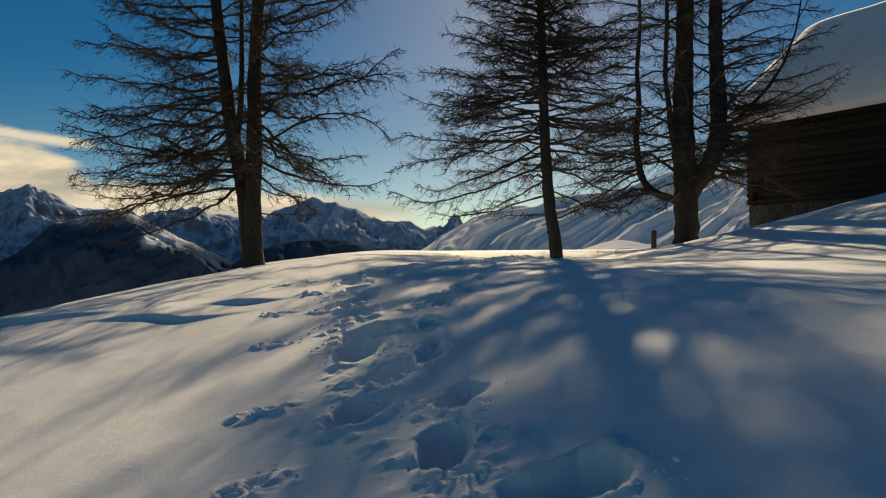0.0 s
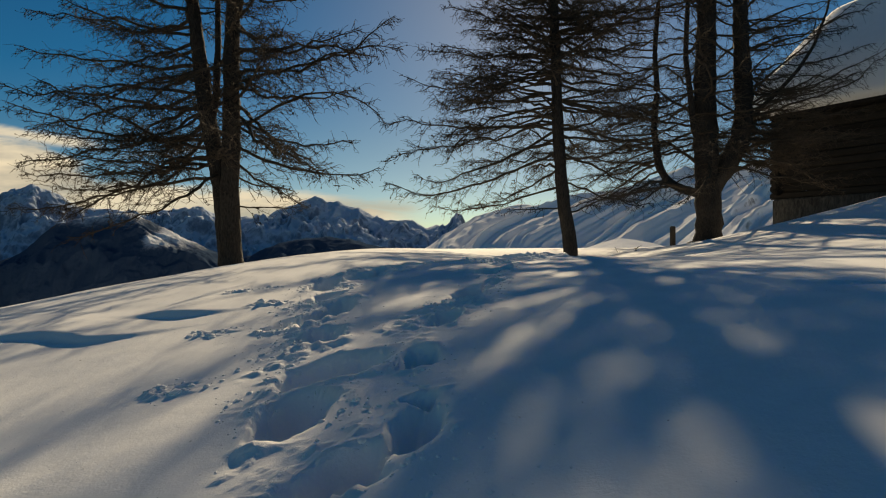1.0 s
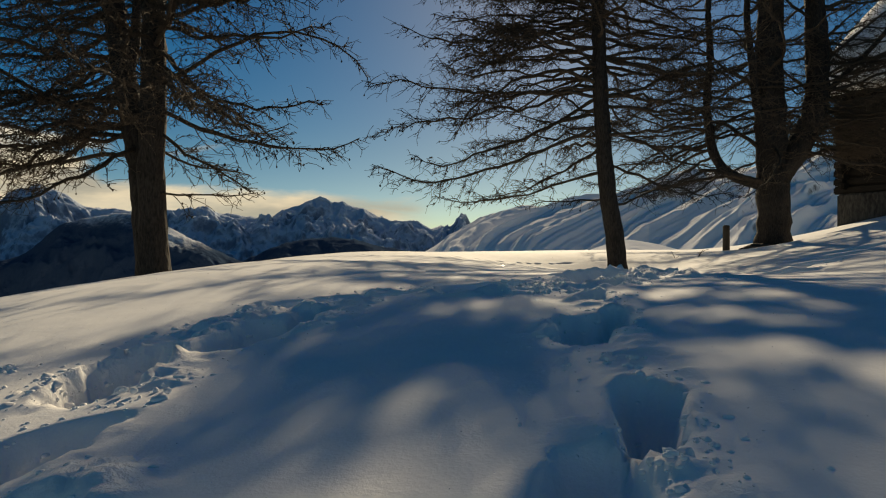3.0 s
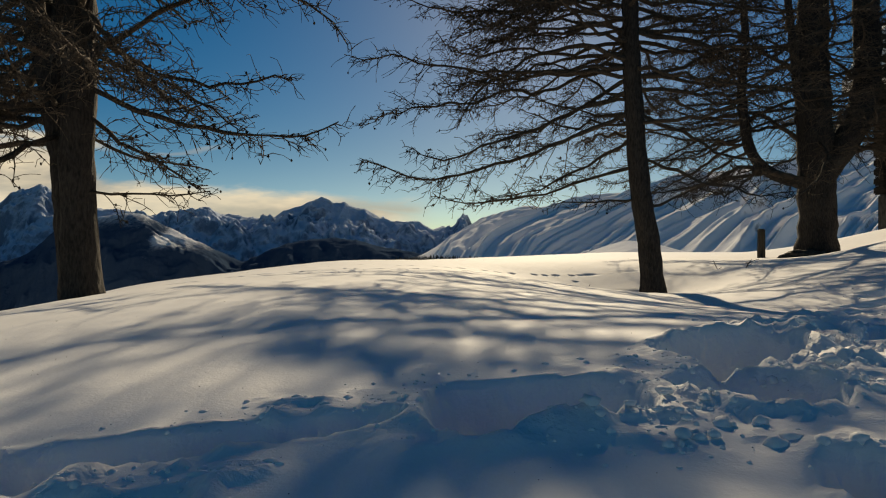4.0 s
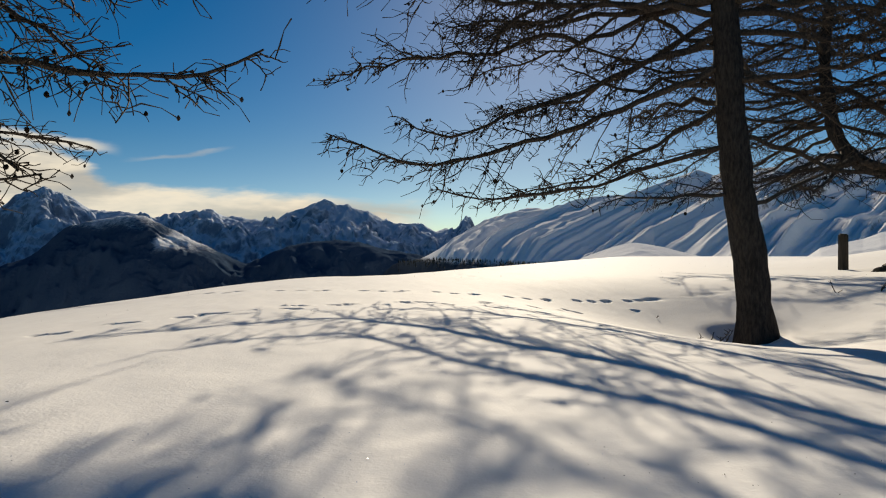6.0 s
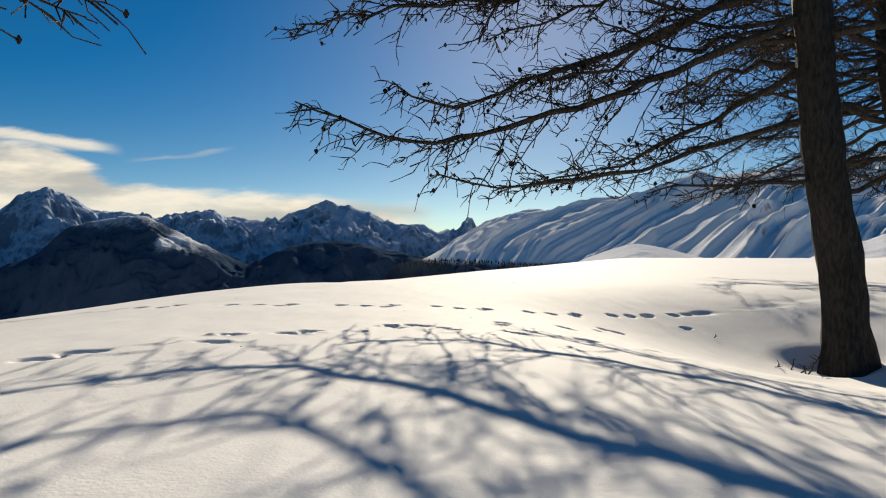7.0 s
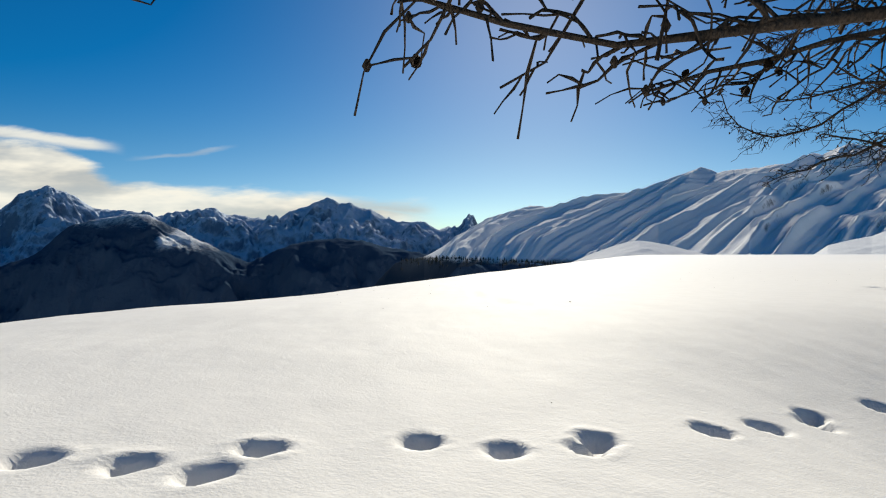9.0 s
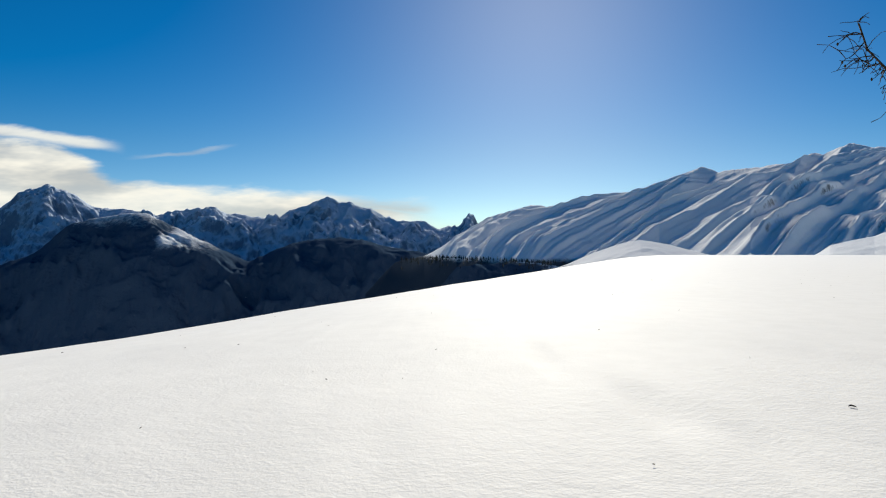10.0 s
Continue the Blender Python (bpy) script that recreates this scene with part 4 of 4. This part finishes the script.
    for _ in range(8):
        limb(tree, on(main, more.uniform(2.9, 4.3)), more.uniform(2.6, 3.7), more.uniform(-24, 4), more.uniform(-20, 12), more.uniform(1.8, 2.6), more, 0.022, 1.1, 1.0, 0.4, bare=0.4)
    for _ in range(12):
        limb(tree, on(main, more.uniform(2.0, 5.0)), more.uniform(-0.9, 0.9), more.uniform(-20, 10), more.uniform(-15, 20), more.uniform(1.6, 2.6), more, 0.032, 1.0, 0.9, 0.1, bare=0.25)


def tree_forked():
    """The stout old larch by the hut, forked above the foot."""
    gen = np.random.default_rng(31)
    tree = larch("stout old forked larch beside the timber hut", 8.05, 17.3)
    _, main = stem(tree, [(0, 0, -0.1), (-0.02, 0, 0.9), (-0.05, 0, 1.9), (-0.12, 0, 3.5), (-0.07, 0, 5.4), (0.0, 0, 9.0), (0.1, 0, 15.5)], 0.32, 0.05, gen, 0.35, 22)
    _, fork = stem(tree, [(0.05, -0.02, 1.55), (0.36, -0.05, 2.0), (0.67, -0.1, 2.45), (0.81, -0.1, 3.15), (0.75, -0.1, 4.7), (0.7, -0.1, 6.0), (0.8, -0.1, 8.5), (0.9, 0, 13.0)], 0.25, 0.04, gen, 0.0, 18)
    _, left = stem(tree, [(-0.1, 0, 1.3), (-0.5, 0.02, 1.42), (-0.91, 0.05, 1.55), (-1.2, 0.08, 1.95), (-1.33, 0.1, 3.0), (-1.22, 0.12, 3.8), (-1.3, 0.1, 4.8), (-1.2, 0.1, 6.0), (-1.3, 0.1, 8.5)], 0.105, 0.02, gen, 0.0, 12)
    _, mid = stem(tree, [(-0.08, 0, 2.2), (-0.42, -0.1, 2.9), (-0.52, -0.15, 3.7), (-0.64, -0.15, 4.6), (-0.6, -0.2, 6.0), (-0.65, -0.2, 9.5)], 0.085, 0.02, gen, 0.0, 12)
    _, lean = stem(tree, [(0.8, -0.1, 3.0), (1.2, -0.1, 3.4), (1.63, -0.1, 3.8), (2.1, -0.1, 4.3), (2.5, -0.1, 4.9), (2.9, 0, 5.8), (3.1, 0, 7.0)], 0.06, 0.015, gen, 0.0, 10)
    crown(tree, main, 2.2, 15.0, 54, lambda s: 3.3 * (1 - s) ** 0.6 + 0.4, gen, 0.042, None, 0.85, 0.6)
    crown(tree, fork, 2.2, 12.8, 40, lambda s: 3.0 * (1 - s) ** 0.6 + 0.4, gen, 0.038, None, 0.85, 0.6)
    crown(tree, left, 1.8, 8.3, 32, lambda s: 2.7 * (1 - s) ** 0.6 + 0.4, gen, 0.034, (3.14, 1.4), 1.0, 0.65)
    crown(tree, mid, 2.6, 9.2, 22, lambda s: 2.3 * (1 - s) ** 0.7 + 0.4, gen, 0.032, None, 0.85, 0.6)
    crown(tree, main, 5.8, 8.6, 14, lambda s: 3.4 - 0.4 * s, gen, 0.04, (3.4, 0.9), 1.0, 0.8, 1.0, 0)
    crown(tree, fork, 2.0, 3.6, 15, lambda s: 3.1, gen, 0.036, (0.0, 0.8), 1.0, 0.6, 1.0, -8)
    crown(tree, lean, 3.3, 6.8, 14, lambda s: 1.7 - 0.5 * s, gen, 0.028, None, 0.9, 0.9)
    crown(tree, fork, 2.5, 6.5, 26, lambda s: 3.4 - 0.6 * s, gen, 0.036, (-0.1, 0.7), 0.9, 0.6, 1.2, -6)
    more = np.random.default_rng(44)
    # stout crooked boughs
    for pts, thick in (([(-0.1, 0, 1.35), (-0.45, -0.1, 1.45), (-0.8, -0.1, 1.5), (-1.35, -0.15, 1.67), (-1.8, -0.2, 1.47), (-2.27, -0.2, 1.22), (-2.6, -0.2, 1.1)], 0.08),
                       ([(-0.15, 0, 2.0), (-0.6, 0.1, 2.35), (-1.0, 0.15, 2.65), (-1.6, 0.2, 2.6), (-2.2, 0.3, 2.42), (-2.7, 0.3, 2.5)], 0.06),
                       ([(0.2, -0.05, 1.7), (0.6, 0.0, 1.88), (1.13, 0.1, 2.1), (1.5, 0.15, 2.06), (2.0, 0.25, 2.2), (2.6, 0.3, 2.15)], 0.055),
                       ([(0.75, -0.1, 2.7), (1.1, 0.0, 2.9), (1.6, 0.15, 2.75), (2.2, 0.25, 2.95), (2.7, 0.3, 2.85)], 0.05),
                       ([(0.0, 0, 2.7), (-0.4, -0.1, 3.3), (-1.0, -0.1, 3.6), (-1.5, -0.15, 4.0), (-2.3, -0.2, 4.1)], 0.06),
                       ([(-0.9, 0.05, 1.55), (-1.4, 0.3, 1.5), (-2.0, 0.6, 1.35), (-2.6, 0.9, 1.25), (-3.1, 1.1, 1.4)], 0.045)):
        limb(tree, None, 0, 0, 0, 3.0, more, thick, 1.0, 1.0, 0.0, pts, 5)
    # two arms that hang out over the plateau
    for pts, size in (([(-0.2, 0.1, 2.9), (-1.0, 0.7, 2.6), (-1.9, 1.4, 2.2), (-2.5, 1.9, 1.7), (-3.0, 2.2, 1.5), (-3.4, 2.4, 1.65), (-3.5, 2.45, 2.1)], 3.0),
                      ([(-0.2, 0.1, 3.9), (-1.1, 0.8, 3.7), (-2.0, 1.5, 3.3), (-2.6, 2.0, 2.8), (-3.1, 2.3, 2.55)], 2.8)):
        limb(tree, None, 0, 0, 0, size, more, 0.034, 2.0, 1.6, 0.0, pts)
    # boughs that reach out behind, over the foot of the bank
    for _ in range(10):
        limb(tree, on(fork if more.random() < 0.6 else main, more.uniform(2.2, 3.2)), more.uniform(0.5, 1.5), more.uniform(-8, 6), more.uniform(-12, 8), more.uniform(2.3, 3.4), more, 0.034, 0.9, 0.8)


tree_double()
tree_single()
tree_forked()


# ---- hut ----
def box(bm, a, b, m=None):
    made = bmesh.ops.create_cube(bm, size=1.0)["verts"]
    for v in made:
        v.co = Vector([a[i] + (v.co[i] + 0.5) * (b[i] - a[i]) for i in range(3)])
        if m is not None:
            v.co = m @ v.co
    return made


def build_hut():
    """A log hut: its long wall runs along its own x axis, the roof rises behind it."""
    hut = new("timber_hut")
    hut.matrix_world = pose(11.4, 20.5, 2.3, 0, 0, math.degrees(math.atan2(-0.88, 0.47)))
    tagged(hut, "dark weathered log hut with thick snow on its roof", "hut")
    long, wide, high = 7.0, 6.0, 3.35
    bm = bmesh.new()
    box(bm, (-0.08, -0.08 , -1.2), (long + 0.08, wide + 0.08, 0.75))
    bmesh.ops.bevel(bm, geom=bm.edges[:], offset=0.04, segments=2, affect="EDGES")
    part("plinth", bm, PLINTH, hut, "rough stone plinth")
    gen = random.Random(3)
    z, course = 0.75, 0.21
    while z < high:
        for wall in range(4):
            bm = bmesh.new()
            d = 0.16
            over = 0.22
            if wall == 0:
                a, b = (-over, 0, z), (long + over, d, z + course - 0.012)
            elif wall == 1:
                a, b = (-over, wide - d, z), (long + over, wide, z + course - 0.012)
            elif wall == 2:
                a, b = (0, 0.0 - over, z + course / 2), (d, wide + over, z + course * 1.5 - 0.012)
            else:
                a, b = (long - d, -over, z + course / 2), (long, wide + over, z + course * 1.5 - 0.012)
            box(bm, a, b)
            bmesh.ops.bevel(bm, geom=bm.edges[:], offset=0.035, segments=2, affect="EDGES")
            for v in bm.verts:
                v.co += Vector((0, gen.uniform(-0.008, 0.008), gen.uniform(-0.006, 0.006)))
            part("log", bm, LOG, hut)
        z += course
    slope = math.radians(38)
    run = wide / 2 + 0.55
    for side in (0, 1):
        # boards and snow of one roof face
        for name, mat, lift, thick in (("roof_deck", LOG, 0.0, 0.08), ("roof_snow", ROOF_SNOW, 0.085, 0.75)):
            nx, ny = (50, 30) if name == "roof_snow" else (2, 2)
            top, bottom = [], []
            for i in range(nx):
                for j in range(ny):
                    u, v = i / (nx - 1), j / (ny - 1)
                    x = -0.6 + u * (long + 1.2)
                    s = v * run
                    yy = wide / 2 + (s - run if side == 0 else run - s)
                    zz = high + 0.1 - 0.55 * math.tan(slope) + s * math.tan(slope) + lift
                    h = thick
                    if name == "roof_snow":
                        edge = min(u * (long + 1.2), (1 - u) * (long + 1.2), s * 1.0 + 0.0)
                        h = 0.3 + thick * (1 - math.exp(-edge / 0.3)) + 0.05 * float(noise.noise((x * 0.8, s * 0.8, side)))
                    top.append((x, yy, zz + h))
                    bottom.append((x, yy, zz))
            verts = top + bottom
            faces, off = [], nx * ny
            for i in range(nx - 1):
                for j in range(ny - 1):
                    k = i * ny + j
                    q = (k, k + ny, k + ny + 1, k + 1)
                    faces += [q, tuple(off + w for w in q[::-1])]
            for i in range(nx - 1):
                for j in (0, ny - 1):
                    k = i * ny + j
                    faces.append((k, k + ny, off + k + ny, off + k))
            for j in range(ny - 1):
                for i in (0, nx - 1):
                    k = i * ny + j
                    faces.append((k, k + 1, off + k + 1, off + k))
            bm = bmesh.new()
            vs = [bm.verts.new(p) for p in verts]
            for f in faces:
                bm.faces.new([vs[w] for w in f])
            bmesh.ops.recalc_face_normals(bm, faces=bm.faces[:])
            part(name, bm, mat, hut, "thick rounded layer of snow" if name == "roof_snow" else "", name == "roof_snow")
    # gable walls
    for x in (0.02, long - 0.14):
        bm = bmesh.new()
        a = [bm.verts.new((x, yy, zz)) for yy, zz in ((0, high), (wide, high), (wide / 2, high + wide / 2 * math.tan(slope)))]
        face = bm.faces.new(a)
        ext = bmesh.ops.extrude_face_region(bm, geom=[face])
        for v in ext["geom"]:
            if isinstance(v, bmesh.types.BMVert):
                v.co.x += 0.12
        bmesh.ops.recalc_face_normals(bm, faces=bm.faces[:])
        part("gable", bm, LOG, hut)


build_hut()


def build_post():
    x, y = 7.47, 18.15
    base = float(ground_height(np.array([x]), np.array([y]))[0])
    post = new("fence_post")
    post.location = (x, y, base - 0.3)
    tagged(post, "short weathered wooden post standing in snow", "post")
    bm = bmesh.new()
    bmesh.ops.create_cone(bm, cap_ends=True, segments=10, radius1=0.075, radius2=0.065, depth=0.85)
    bmesh.ops.translate(bm, verts=bm.verts, vec=(0, 0, 0.425))
    bmesh.ops.bevel(bm, geom=[e for e in bm.edges if all(v.co.z > 0.8 for v in e.verts)], offset=0.015, segments=2, affect="EDGES")
    gen = random.Random(9)
    for v in bm.verts:
        v.co += Vector((gen.uniform(-0.006, 0.006), gen.uniform(-0.006, 0.006), gen.uniform(-0.01, 0.01)))
    part("post_shaft", bm, POST, post)


build_post()


def build_sprigs():
    """Dry shoots that stick out of the snow at the foot of the bent larch."""
    gen = np.random.default_rng(91)
    for k, (cx, cy, count, size) in enumerate(((3.5, 13.35, 5, 0.17), (3.3, 13.9, 2, 0.12), (5.15, 13.9, 2, 0.28), (4.9, 14.1, 3, 0.16))):
        base = float(snow_top(cx, cy))
        ob = new("dry_shrub")
        ob.location = (cx, cy, base)
        tagged(ob, "dry leafless shoots sticking out of the snow", "shrub", "dry shoots")
        for _ in range(count):
            wood = Tubes()
            pts = bend((gen.normal(0, 0.05), gen.normal(0, 0.04), -0.05), gen.uniform(0, 6.28), gen.uniform(30, 80), gen.uniform(0, 70), size * gen.uniform(0.5, 1.1), gen, 6, 0.2)
            wood.tube(pts, np.linspace(0.006, 0.002, 6), 5)
            for _ in range(3):
                q, way = pick(pts, gen.uniform(0.3, 0.95))
                wood.tube(bend(q, gen.uniform(0, 6.28), gen.uniform(0, 60), 20, size * 0.25, gen, 3, 0.2), (0.003, 0.0025, 0.0015), 4)
            wood.make("shoot", TWIG, ob)


build_sprigs()


def build_litter():
    """Needles, bark crumbs and twig ends that the wind has strewn over the snow."""
    gen = np.random.default_rng(123)
    litter = Tubes()
    for _ in range(380):
        x, y = gen.uniform(-3, 8), gen.uniform(1.5, 24) if gen.random() < 0.75 else gen.uniform(15, 22)
        z = float(snow_top(x, y)) + 0.002
        a, size = gen.uniform(0, 6.28), gen.uniform(0.003, 0.008)
        d = np.array((math.cos(a), math.sin(a), gen.normal(0, 0.1))) * size
        litter.tube(np.array([(x, y, z), (x, y, z) + d * 0.5, (x, y, z) + d]), (0.0005, 0.0008, 0.0004), 4)
    tagged(litter.make("bark_litter", CONE, None), "dark bark crumbs and needles strewn on the snow", "litter", kind="stuff")
    # one curled scrap of bark
    scrap = Tubes()
    z = float(snow_top(2.05, 15.82)) + 0.006
    t = np.linspace(0, 1, 9)
    scrap.tube(np.stack([2.045 + 0.012 * t, 15.82 + 0.004 * np.sin(t * 5), z - 0.003 + 0.002 * np.sin(t * 3.1)], -1), 0.0017 * np.sin(0.25 + t * 2.7), 6)
    tagged(scrap.make("bark_scrap", CONE, None), "small dark scrap of bark lying on snow", "bark")


build_litter()


def build_stones():
    """Rough stones bared at the foot of the forked larch."""
    gen = np.random.default_rng(64)
    for cx, cy, r in ((7.62, 17.0, 0.19), (7.42, 17.12, 0.12), (7.78, 16.86, 0.13)):
        bm = bmesh.new()
        bmesh.ops.create_icosphere(bm, subdivisions=3, radius=1.0)
        for v in bm.verts:
            f = 1 + 0.5 * noise.fractal(v.co * 1.3 + Vector((cx, cy, 0)), 0.6, 2.0, 4)
            v.co = Vector((v.co.x * 1.4, v.co.y, v.co.z * 0.62)) * r * f
        ob = part("stone", bm, STONE, None, "", True)
        ob.location = (cx, cy, float(snow_top(cx, cy)) - 0.02)
        ob.rotation_euler = (0, 0, float(gen.uniform(0, 6)))
        tagged(ob, "dark rough stone bared beside the larch", "stone", "stones at the larch")


STONE = bark_material("dark_stone", (0.022, 0.02, 0.018, 1), (0.09, 0.082, 0.07, 1), 9.0)
build_stones()


def build_crystals():
    """Flat ice crystals on the snow that catch the sun."""
    gen = np.random.default_rng(8)
    ice = bpy.data.materials.new("ice_crystal")
    ice.use_nodes = True
    n = Nodes(ice.node_tree)
    finish(n, (0.95, 0.96, 0.97, 1), 0.2, None, Metallic=1.0)
    verts, faces = [], []
    for _ in range(3500):
        x, y = gen.uniform(-0.8, 3.0), gen.uniform(1.7, 9.5)
        z = trodden_top(x, y) + 0.0015
        tilt = gen.normal(0, 0.15, 2)
        r, turn, k = gen.uniform(0.0006, 0.0014), gen.uniform(0, 6.28), len(verts)
        for i in range(6):
            dx, dy = r * math.cos(turn + i * 1.0472), r * math.sin(turn + i * 1.0472)
            verts.append((x + dx, y + dy, z + dx * tilt[0] + dy * tilt[1]))
        faces.append(tuple(range(k, k + 6)))
    tagged(mesh_object("snow_crystals", verts, faces, ice, None, False), "glittering ice crystals on the snow", "snow", kind="stuff")


build_crystals()
